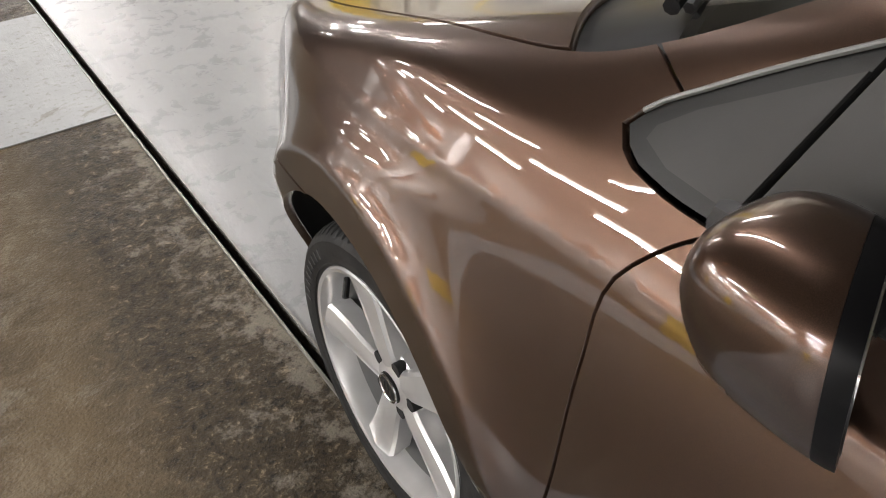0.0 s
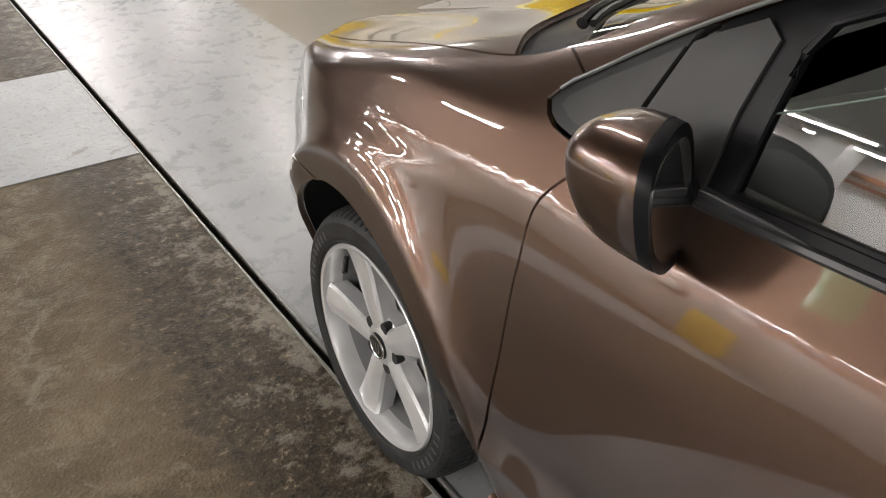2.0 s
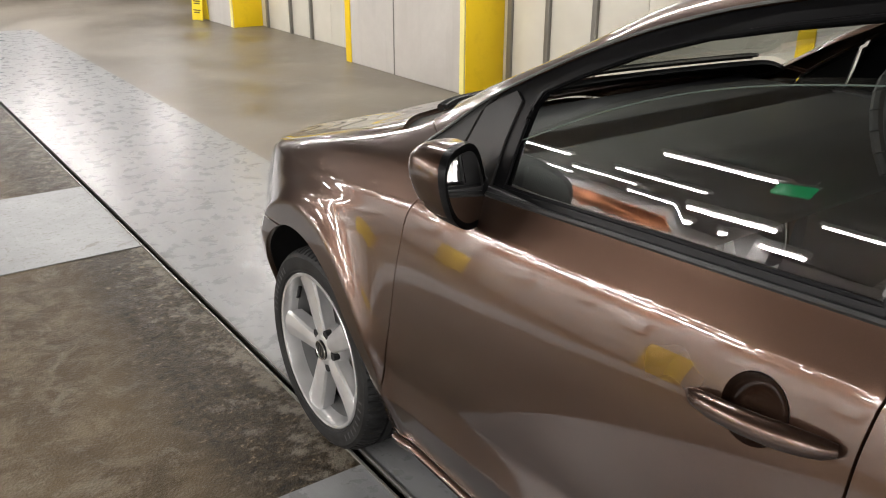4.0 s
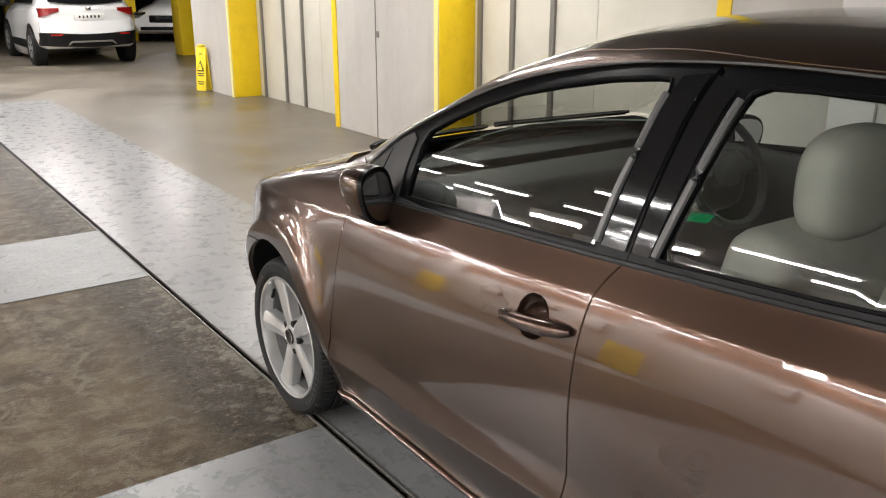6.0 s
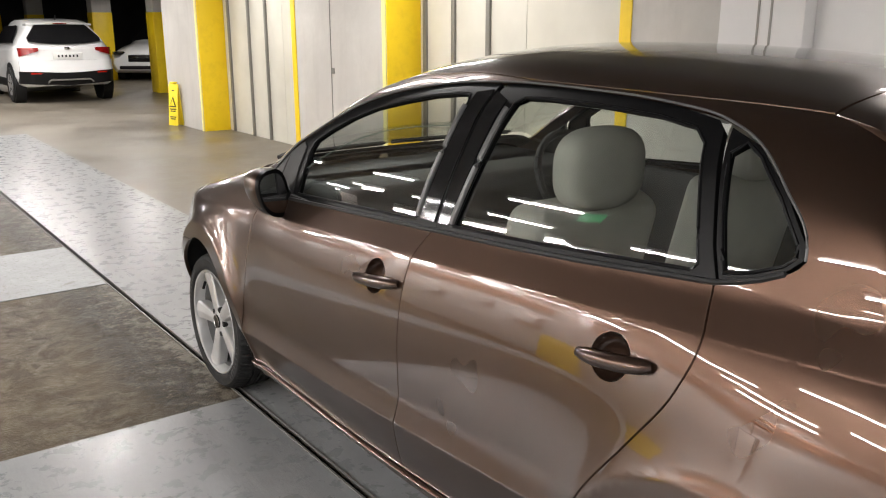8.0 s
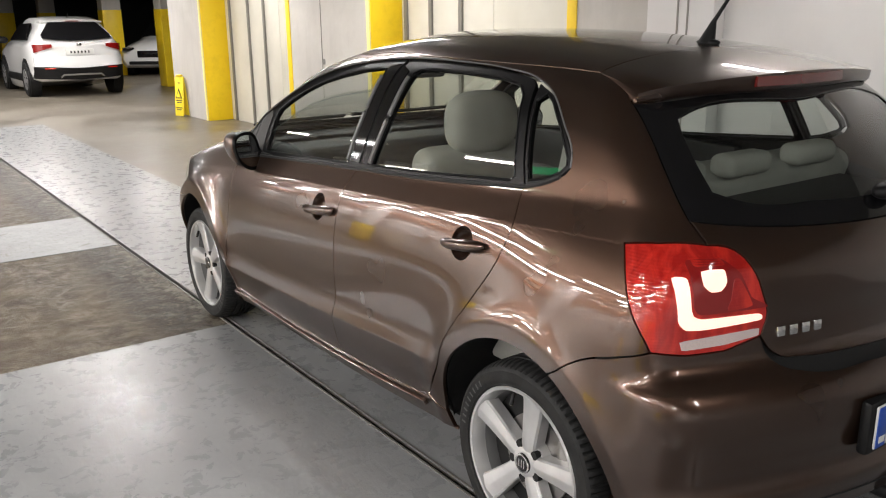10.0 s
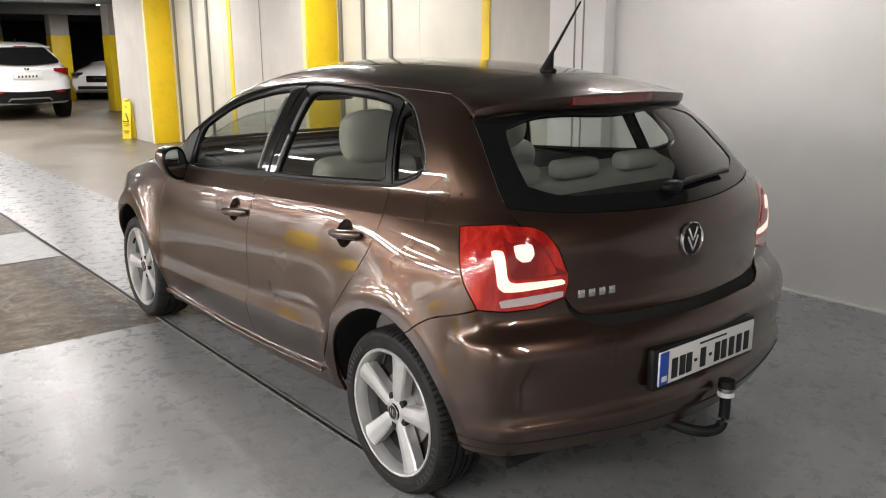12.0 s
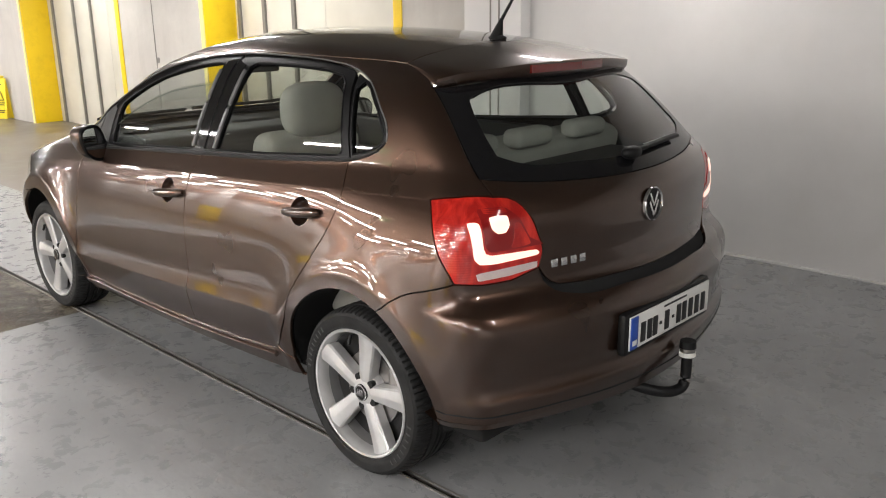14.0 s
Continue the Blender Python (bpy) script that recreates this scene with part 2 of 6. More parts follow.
bump(BARE, mixc(BARE, mixc(BARE, 0.75, rough_zone, g(0.25)), n5, n2), 0.85, 0.009)

# smoother, lighter brown floor along the wall, stained and damp
LIGHT = mat("pale_brown_concrete", (0.2, 0.17, 0.13), 0.4)
v = coords(LIGHT)
n1 = noise_tex(LIGHT, v, 0.8, 9.0, 0.62, 0.25)
n2 = noise_tex(LIGHT, v, 9.0, 10.0, 0.72, 0.6)
c = ramp(LIGHT, n1, [(0.30, (0.085, 0.071, 0.052)), (0.50, (0.135, 0.115, 0.088)), (0.70, (0.20, 0.178, 0.142))])
c = mixc(LIGHT, ramp(LIGHT, n2, [(0.60, g(0.0)), (0.78, g(0.4))]), c, (0.085, 0.070, 0.05))
c = mixc(LIGHT, ramp(LIGHT, noise_tex(LIGHT, v, 2.6, 9.0, 0.7, 0.4), [(0.50, g(0.0)), (0.78, g(0.4))]), c, (0.27, 0.245, 0.20))
link(LIGHT, c, bsdf(LIGHT).inputs["Base Color"])
link(LIGHT, ramp(LIGHT, n1, [(0.35, g(0.30)), (0.65, g(0.52))]), bsdf(LIGHT).inputs["Roughness"])
bump(LIGHT, n2, 0.3, 0.005)

# painted floor: grey paint, glossy, with wear lines and peeled spots
def floor_paint(name, wear, gloss):
    """Grey floor paint; wear is the share rubbed through to brown concrete, gloss the lowest roughness."""
    m = mat(name, (0.24, 0.245, 0.25), 0.3)
    v = coords(m)
    n1 = noise_tex(m, v, 1.3, 8.0, 0.6, 0.5)
    n2 = noise_tex(m, v, 11.0, 8.0, 0.7, 0.4)
    n4 = noise_tex(m, coords(m, (9.0, 1.0, 1.0)), 3.0, 7.0, 0.7, 0.3)
    c = ramp(m, n1, [(0.3, (0.19, 0.193, 0.195)), (0.7, (0.26, 0.264, 0.266))])
    c = mixc(m, ramp(m, n4, [(0.60, g(0.0)), (0.78, g(0.5))]), c, (0.36, 0.35, 0.335))
    peel = ramp(m, noise_tex(m, v, 3.3, 10.0, 0.75, 1.0), [(0.68 - wear, g(0.0)), (0.72 - wear, g(0.75))])
    c = mixc(m, peel, c, (0.13, 0.115, 0.095))
    pits = ramp(m, noise_tex(m, v, 46.0, 6.0, 0.7), [(0.69 - 1.3 * wear, g(0.0)), (0.77 - 1.3 * wear, g(0.6))])
    c = mixc(m, pits, c, (0.11, 0.098, 0.08))
    # grey tyre scuffs along the driving way
    scuff = ramp(m, noise_tex(m, coords(m, (16.0, 0.9, 1.0)), 2.2, 6.0, 0.75, 0.8), [(0.64, g(0.0)), (0.76, g(0.45))])
    c = mixc(m, scuff, c, (0.10, 0.10, 0.10))
    link(m, c, bsdf(m).inputs["Base Color"])
    link(m, ramp(m, n2, [(0.3, g(gloss + 0.04)), (0.7, g(gloss + 0.24))]), bsdf(m).inputs["Roughness"])
    hh = noise_tex(m, v, 7.0, 10.0, 0.62, 0.4)
    bump(m, mixc(m, 0.25, mixc(m, 0.22, hh, noise_tex(m, v, 30.0, 5.0, 0.6)), n4), 0.30 + wear, 0.010)
    return m


GREYP = floor_paint("grey_floor_paint", 0.0, 0.16)
GREYWORN = floor_paint("worn_grey_floor_paint", 0.10, 0.34)

WHITE_CAR = mat("white_car_paint", (0.78, 0.78, 0.77), 0.3, 0.0, Coat_Weight=1.0, Coat_Roughness=0.05)
BLACK_CAR = mat("black_car_paint", (0.012, 0.012, 0.013), 0.25, 0.0, Coat_Weight=1.0)
SIGN_YELLOW = mat("sign_yellow_plastic", (0.85, 0.66, 0.03), 0.4)
TUBE = mat("lit_tube", (0.9, 0.9, 0.9), 0.4, 0.0, Emission_Color=(1.0, 0.955, 0.90, 1), Emission_Strength=20.0)
SIGN_GREEN = mat("lit_green_panel", (0.02, 0.45, 0.16), 0.4, 0.0, Emission_Color=(0.03, 0.75, 0.25, 1), Emission_Strength=0.8)
BOX_GREY = mat("grey_box_paint", (0.20, 0.20, 0.20), 0.45)
BATTEN = mat("white_batten", (0.75, 0.75, 0.74), 0.5)


# ---- builders ----
def link_mesh(name, bm, material, parent=None, label="", smooth=True, sharp=35):
    me = bpy.data.meshes.new(name)
    bm.normal_update()
    bm.to_mesh(me)
    bm.free()
    if smooth:
        me.shade_smooth()
        me.set_sharp_from_angle(angle=radians(sharp))
    ob = new(name, me)
    me.materials.append(material)
    if parent:
        ob.parent = parent
    if label:
        tagged(ob, label)
    return ob


part = link_mesh


def add_box(bm, c, s, rot=None, bevel=0.0, seg=2):
    r = bmesh.ops.create_cube(bm, size=1)
    m = Matrix.Translation(c) @ (rot or Matrix.Identity(4)) @ Matrix.Diagonal((*s, 1))
    bmesh.ops.transform(bm, matrix=m, verts=r["verts"])
    if bevel:
        es = list({e for v_ in r["verts"] for e in v_.link_edges})
        bmesh.ops.bevel(bm, geom=es, offset=bevel, segments=seg, affect="EDGES", profile=0.5)


def box_bm(c, s, bevel=0.0, rot=None, seg=2):
    bm = bmesh.new()
    add_box(bm, c, s, rot, bevel, seg)
    return bm


def add_cyl(bm, a, b, r1, r2=None, seg=20):
    a, b = Vector(a), Vector(b)
    d = b - a
    r = bmesh.ops.create_cone(bm, cap_ends=True, segments=seg, radius1=r1, radius2=r1 if r2 is None else r2, depth=d.length)
    m = Matrix.Translation((a + b) / 2) @ d.to_track_quat("Z", "Y").to_matrix().to_4x4()
    bmesh.ops.transform(bm, matrix=m, verts=r["verts"])


def tube_bm(points, radius, seg=12):
    """A round tube along a polyline."""
    bm = bmesh.new()
    pts = [Vector(p) for p in points]
    rings = []
    up = Vector((0, 0, 1))
    for i, p in enumerate(pts):
        d = (pts[min(i + 1, len(pts) - 1)] - pts[max(i - 1, 0)]).normalized()
        a = d.cross(up if abs(d.z) < 0.9 else Vector((1, 0, 0))).normalized()
        b = a.cross(d)
        r = radius[i] if isinstance(radius, (list, tuple)) else radius
        rings.append([bm.verts.new(p + a * math.cos(t) * r + b * math.sin(t) * r) for t in [2 * math.pi * k / seg for k in range(seg)]])
    for r1, r2 in zip(rings, rings[1:]):
        for k in range(seg):
            bm.faces.new((r1[k], r1[(k + 1) % seg], r2[(k + 1) % seg], r2[k]))
    bm.faces.new(rings[0][::-1])
    bm.faces.new(rings[-1])
    bmesh.ops.recalc_face_normals(bm, faces=bm.faces)
    return bm


def extrude_poly(pts, depth):
    """A prism: pts are 3D points in one plane, depth a vector."""
    bm = bmesh.new()
    a = [bm.verts.new(p) for p in pts]
    b = [bm.verts.new(Vector(p) + Vector(depth)) for p in pts]
    bm.faces.new(a)
    bm.faces.new(b[::-1])
    n = len(a)
    for i in range(n):
        bm.faces.new((a[i], b[i], b[(i + 1) % n], a[(i + 1) % n]))
    bmesh.ops.recalc_face_normals(bm, faces=bm.faces)
    return bm


def lathe(profile, seg=64, axis="x"):
    """Turns (r, h) points round the x axis; h runs along -x."""
    bm = bmesh.new()
    rings = []
    for r, h in profile:
        rings.append([bm.verts.new((-h, r * math.cos(t), r * math.sin(t))) for t in [2 * math.pi * k / seg for k in range(seg)]])
    for r1, r2 in zip(rings, rings[1:]):
        for k in range(seg):
            bm.faces.new((r1[k], r1[(k + 1) % seg], r2[(k + 1) % seg], r2[k]))
    bmesh.ops.recalc_face_normals(bm, faces=bm.faces)
    return bm

# ---- the garage: floor, walls, ceiling, lights ----
def slot_x(y):
    return -0.735 - 0.0105 * y


SLOT = 0.012
Y0, Y1, X0, X1 = -9.0, 34.0, -7.3, 11.0


def sheet(name, loop, z, thick, material, label, kind="structure", category="floor"):
    ob = link_mesh(name, extrude_poly([(x, y, z) for x, y in loop], (0, 0, -thick)), material, None, label, smooth=False)
    tagged(ob, label, category, kind=kind)
    return ob


sheet("floor_base", [(X0, Y0), (X1, Y0), (X1, Y1), (X0, Y1)], -0.05, 0.15, CAVITY, "dark concrete slab under the garage floor")
sheet("floor_left", [(X0, Y0), (slot_x(Y0) - SLOT, Y0), (slot_x(Y1) - SLOT, Y1), (X0, Y1)], 0.0, 0.049, BARE, "worn brown pitted concrete garage floor")
sheet("floor_right", [(slot_x(Y0) + SLOT, Y0), (X1, Y0), (X1, Y1), (slot_x(Y1) + SLOT, Y1)], 0.0, 0.049, LIGHT, "worn brown concrete garage floor by the wall")
sheet("painted_floor_left", [(X0, Y0), (slot_x(Y0) - SLOT, Y0), (slot_x(-0.17) - SLOT, -0.17), (X0, -0.13)], 0.004, 0.004, GREYP, "glossy grey painted floor area with scuffs")
sheet("painted_floor_right", [(slot_x(Y0) + SLOT, Y0), (2.5, Y0), (2.5, 0.3), (0.27, 0.3), (0.25, 9.7), (slot_x(9.7) + SLOT, 9.7)], 0.004, 0.004, GREYP, "glossy grey painted driving strip with wear marks")
sheet("painted_floor_crossing", [(X0, 1.80), (slot_x(1.78) - SLOT, 1.78), (slot_x(2.83) - SLOT, 2.83), (X0, 2.86)], 0.004, 0.004, GREYWORN, "worn grey painted crossing strip on the floor")
# steel edges of the drain slot
for s in (-1, 1):
    a, b = slot_x(Y0) + s * (SLOT + 0.003), slot_x(12.0) + s * (SLOT + 0.003)
    sheet("slot_edge", [(a - 0.003, Y0), (a + 0.003, Y0), (b + 0.003, 12.0), (b - 0.003, 12.0)], 0.008, 0.04, POST, "thin steel edge of the floor slot", category="trim")

H = 2.62


def wall(name, x0, x1, y0, y1, material, label, z0=0.0, z1=H, category="wall", kind="structure", bevel=0.008):
    ob = link_mesh(name, box_bm(((x0 + x1) / 2, (y0 + y1) / 2, (z0 + z1) / 2), (x1 - x0, y1 - y0, z1 - z0), bevel), material, None, label)
    return tagged(ob, label, category, kind=kind)


# right side, from far to near
def pillar(name, y0, y1, label, yellow_south=True, edge_north=False):
    p = wall(name, 2.38, 3.1, y0, y1, WALL_CONC, label)
    if yellow_south:
        part("yellow_face", box_bm(((2.386 + 2.775) / 2, y0 - 0.004, H / 2), (0.389, 0.012, H), 0.003), YELLOW, p, "bright yellow painted face")
        part("edge_strip", box_bm((2.377, y0 + 0.03, H / 2), (0.01, 0.06, H), 0.003), PALE_YELLOW, p, "pale yellow painted corner strip")
    if edge_north:
        part("edge_strip", box_bm((2.377, y1 - 0.05, H / 2), (0.012, 0.10, H), 0.003), YELLOW, p, "narrow yellow painted corner strip")
    return p


pillar("wall_pier_1", 8.5, 9.95, "pale concrete wall pier with yellow painted end")
p1 = pillar("wall_pier_2", 3.6, 5.56, "pale concrete wall pier with yellow end face", edge_north=True)
part("joint", box_bm((2.379, 4.67, H / 2), (0.006, 0.012, H)), POST, p1, "thin vertical joint")
for zz in (1.02, 2.1):
    part("tie_hole", box_bm((2.379, 4.63, zz), (0.008, 0.05, 0.06), 0.003), POST, p1, "small mortar patch")
p3 = pillar("wall_pier_3", -0.08, 0.70, "greyish concrete wall pier with yellow corner strip", yellow_south=False, edge_north=True)
pil = wall("wall_pilaster", 2.365, 3.1, -0.62, -0.08, WALL_WHITE, "white painted wall pilaster with vertical grooves")
for yy in (-0.34, -0.42):
    part("groove", box_bm((2.363, yy, H / 2), (0.006, 0.012, H)), POST, pil, "grey vertical groove")
wall("wall_east", 2.47, 3.1, Y0, -0.62, WALL_WHITE, "smooth white painted garage wall")
wall("baseboard", 2.462, 2.47, Y0, -0.62, WALL_WHITE, "low pale skirting along the white wall", 0.0, 0.02, "trim")


def shutter(name, y0, y1, posts, thin, label):
    """A wide cream door of upright panels between grey posts, set back in its opening."""
    ob = new(name)
    tagged(ob, label, "door", kind="structure")
    edges = [y0] + sorted(posts + thin) + [y1]
    for a, b in zip(edges, edges[1:]):
        part("panel", box_bm((2.80, (a + b) / 2, H / 2), (0.05, b - a - 0.004, H), 0.004), DOOR_WHITE, ob)
    for y in posts:
        part("post", box_bm((2.765, y, H / 2), (0.035, 0.05, H), 0.006), POST, ob, "grey metal upright post")
    return ob


shutter("door_1", 5.56, 8.494, [8.30, 7.62, 7.08], [6.62], "cream panelled door with grey upright posts")
shutter("door_2", 0.70, 3.594, [3.50, 3.05, 2.55], [2.07], "cream panelled door with grey metal posts")
wall("wall_behind_doors", 2.83, 3.1, 0.70, 3.6, WALL_CONC, "pale concrete wall behind the doors")
wall("wall_behind_far_doors", 2.83, 3.1, 5.56, 8.5, WALL_CONC, "pale concrete wall behind the far doors")

# far end, dim parking bays; their shade is put into the wall colour
wall("wall_north", X0, X1, Y1 - 0.3, Y1, SHADED_WALL, "concrete end wall of the garage, shade put into its colour")
wall("wall_far_east", X1 - 0.3, X1, 9.95, Y1 - 0.3, SHADED_WALL, "concrete side wall of the bays, shade put into its colour")
wall("wall_bay_return", 3.1, X1 - 0.3, 9.65, 9.95, SHADED_WALL, "concrete return wall of the bays, shade put into its colour")
wall("wall_south", X0, 3.1, Y0 - 0.3, Y0, WALL_WHITE, "white painted rear wall of the garage")
ob = wall("wall_west", X0 - 0.3, X0, Y0, Y1, WALL_WHITE, "white painted wall opposite the car")
for k in range(4):
    y = -6.1 + 4.4 * k
    c_ = wall("column", -7.0, -6.64, y, y + 0.36, WALL_WHITE, "white garage column with yellow painted foot", kind="", category="column")
    part("yellow_foot", box_bm((-6.82, y + 0.18, 0.50), (0.374, 0.374, 1.0), 0.004), YELLOW, c_, "yellow painted foot")
for x, y, top in ((4.12, 15.8, 1.75), (4.15, 21.0, 1.80), (3.85, 28.0, 1.80), (2.55, 28.0, 1.80)):
    c_ = wall("column", x, x + 0.5, y, y + 0.5, WALL_CONC, "grey concrete column with yellow painted foot", kind="", category="column")
    part("yellow_foot", box_bm((x + 0.25, y + 0.25, top / 2), (0.514, 0.514, top), 0.004), YELLOW, c_, "yellow painted foot")

ceil = link_mesh("ceiling", box_bm((1.0, (Y0 + Y1) / 2, H + 0.15), (X1 - X0 + 0.6, Y1 - Y0 + 0.6, 0.3)), CEILING, None, "grey concrete garage ceiling", smooth=False)
tagged(ceil, "grey concrete garage ceiling", "ceiling", kind="structure")
# beams take the same near-black colour for the shade over the bays
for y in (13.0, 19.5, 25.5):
    wall("ceiling_beam", 1.0, X1, y, y + 0.35, SHADED_WALL, "concrete ceiling beam over the bays, shade put into its colour", 2.32, H, "beam")
for x, z, r in ((-7.15, 2.22, 0.05), (-7.18, 2.06, 0.035)):
    pp = link_mesh("copper_pipe", tube_bm([(x, Y0, z), (x, 4, z), (x, 18.0, z)], r), COPPER, None, "copper coloured pipe along the ceiling edge")
    tagged(pp, "", "pipe")


def batten(x, y, length=1.5, share=1.0):
    ob = new("fluorescent_light")
    ob.location = (x, y, H)
    tagged(ob, "lit white fluorescent batten on the ceiling", "ceiling light", "fluorescent lights")
    part("housing", box_bm((0, 0, -0.03), (0.09, length + 0.06, 0.058), 0.008), BATTEN, ob)
    bm = bmesh.new()
    add_cyl(bm, (0, -length / 2, -0.078), (0, length / 2, -0.078), 0.014, None, 12)
    part("tube", bm, TUBE, ob, "glowing white tube")
    lamp = bpy.data.lights.new("tube_light", "AREA")
    lamp.shape, lamp.size, lamp.size_y = "RECTANGLE", 0.03, length
    lamp.energy, lamp.color = LAMP_WATTS * share, WARM
    lo = new("tube_light", lamp)
    lo.location = (x, y, H - 0.098)
    return ob


# four close rows beside the driving lane, lone battens over it
for x, length, share, ys in (
        (-4.0, 1.1, 0.85, (-7.4, -4.4, -1.4, 1.6, 4.6, 7.6)),
        (-5.3, 1.2, 0.80, (-5.85, -3.65, -1.45, 0.75, 3.15, 5.1, 7.3)),
        (-6.1, 1.1, 0.70, (-4.1, -1.9, 0.35, 2.75, 4.65, 6.8, 10.0)),
        (-6.75, 1.1, 1.3, (-2.4, 0.6, 2.7, 4.2, 6.4, 8.8, 11.6, 14.6)),
        (-0.2, 1.5, 0.5, (0.9,)), (-0.2, 1.5, 1.1, (4.6, 8.3, 11.6, 15.0)),
        # unseen battens, added to light the doors and the far lane
        (1.75, 1.5, 0.7, (2.6, 6.4)), (-1.7, 1.5, 1.0, (13.4, 17.0)), (2.4, 1.5, 1.0, (11.9,)),
        # unseen battens, added to brighten the white crossover and the white hatchback
        (0.7, 1.5, 1.0, (9.8, 12.8)), (4.8, 1.5, 1.2, (18.0,))):
    for y in ys:
        batten(x, y, length, share)
# unseen single battens behind the car, added to brighten the white wall and floor
batten(1.75, -1.9, 0.9, 0.25)
batten(-0.6, -6.2, 1.5, 0.6)

for y, z, w, h in ((1.2, 1.55, 0.30, 0.42), (3.9, 1.45, 0.42, 0.55), (4.8, 1.60, 0.22, 0.30), (6.1, 1.30, 0.36, 0.36), (8.9, 1.50, 0.50, 0.62)):
    bx = new("wall_box")
    tagged(bx, "grey metal electrical box on the white wall", "electrical box", "boxes on the wall")
    part("casing", box_bm((0.06, 0, 0), (0.12, w, h), 0.012), BOX_GREY, bx)
    part("lid", box_bm((0.126, 0, 0), (0.012, w - 0.04, h - 0.04), 0.004), BATTEN, bx, "pale grey lid")
    part("conduit", tube_bm([(0.03, 0, h / 2), (0.03, 0, 2.05 - z)], 0.016, 8), BOX_GREY, bx, "grey conduit pipe")
    bx.location = (X0, y, z)
exit_sign = new("exit_sign")
tagged(exit_sign, "lit green exit sign hanging from the ceiling", "sign")
part("panel", box_bm((0, 0, -0.19), (0.03, 0.36, 0.16), 0.006), SIGN_GREEN, exit_sign, "lit green panel")
part("casing", box_bm((0, 0, -0.095), (0.05, 0.38, 0.03), 0.006), BATTEN, exit_sign)
for yy in (-0.14, 0.14):
    part("hanger", tube_bm([(0, yy, -0.085), (0, yy, 0.0)], 0.006, 8), BATTEN, exit_sign)
exit_sign.matrix_basis = pose(-3.90, 0.90, H, 0, 0, 20)

# ---- the brown hatchback: one smooth body surface, cut into panels ----
def spline(x, xs, ys):
    """Smooth curve through (xs, ys), xs rising, straight beyond the ends."""
    x = np.asarray(x, float)
    xs, ys = np.asarray(xs, float), np.asarray(ys, float)
    d = np.diff(ys) / np.diff(xs)
    m = np.concatenate([[d[0]], (d[1:] * np.diff(xs)[:-1] + d[:-1] * np.diff(xs)[1:]) / (xs[2:] - xs[:-2]), [d[-1]]])
    i = np.clip(np.searchsorted(xs, x) - 1, 0, len(xs) - 2)
    h = xs[i + 1] - xs[i]
    t = (x - xs[i]) / h
    tc = np.clip(t, 0, 1)
    v = (2 * tc**3 - 3 * tc**2 + 1) * ys[i] + (tc**3 - 2 * tc**2 + tc) * h * m[i] + (-2 * tc**3 + 3 * tc**2) * ys[i + 1] + (tc**3 - tc**2) * h * m[i + 1]
    return v + np.where(t < 0, t * h * m[0], 0) + np.where(t > 1, (t - 1) * h * m[-1], 0)


def smax(a, b, k):
    h = np.maximum(k - np.abs(a - b), 0) / k
    return np.maximum(a, b) + h * h * k / 4


def step(a, b, x):
    t = np.clip((x - a) / (b - a), 0, 1)
    return t * t * (3 - 2 * t)


HUB_F, HUB_R, HUB_Z = 0.0, -2.467, 0.29
ARCH, ARCH_FRONT, ARCH_MID = 0.364, 0.364, -0.013
CREASE_Y = (-2.9, -2.74, -2.356, -1.468, -0.449, 0.1, 0.5, 0.8)
CREASE_Z = (0.972, 0.968, 0.947, 0.901, 0.838, 0.795, 0.755, 0.72)
PLAN_Y = (-3.2, -2.9, -2.74, -2.356, -2.0, -1.468, -0.449, 0.05, 0.36, 0.58, 0.78)
PLAN_W = (0.66, 0.700, 0.718, 0.741, 0.758, 0.772, 0.764, 0.752, 0.700, 0.605, 0.46)
BULGE_Y = (-3.1, -2.87, -2.6, -2.3, -2.0, -1.5, -0.5, 0.0, 0.4, 0.8)
BULGE_W = (0.105, 0.103, 0.082, 0.060, 0.054, 0.053, 0.050, 0.026, 0.034, 0.06)
TOP_Y = (-3.1, -2.7, -2.4, -2.1, -1.7, -1.35, -1.12, -0.95, -0.62, -0.30, -0.17, -0.11, 0.1, 0.35, 0.58, 0.72, 0.80, 0.85)
TOP_Z = (1.30, 1.358, 1.401, 1.429, 1.444, 1.435, 1.398, 1.338, 1.178, 1.040, 0.988, 0.970, 0.915, 0.845, 0.770, 0.710, 0.650, 0.58)
REAR_Z = (0.2, 0.30, 0.36, 0.395, 0.42, 0.48, 0.57, 0.625, 0.662, 0.695, 0.76, 0.86, 0.94, 0.99, 1.03, 1.28, 1.4)
REAR_Y = (-3.09, -3.128, -3.147, -3.151, -3.137, -3.138, -3.147, -3.140, -3.118, -3.078, -3.062, -3.062, -3.050, -3.018, -2.975, -2.690, -2.56)
NOSE_Z = (0.2, 0.3, 0.45, 0.6, 0.7, 0.8)
NOSE_Y = (0.76, 0.79, 0.80, 0.79, 0.77, 0.72)


def swage_z(y):
    return 0.388 - 0.056 * (y + 0.41)


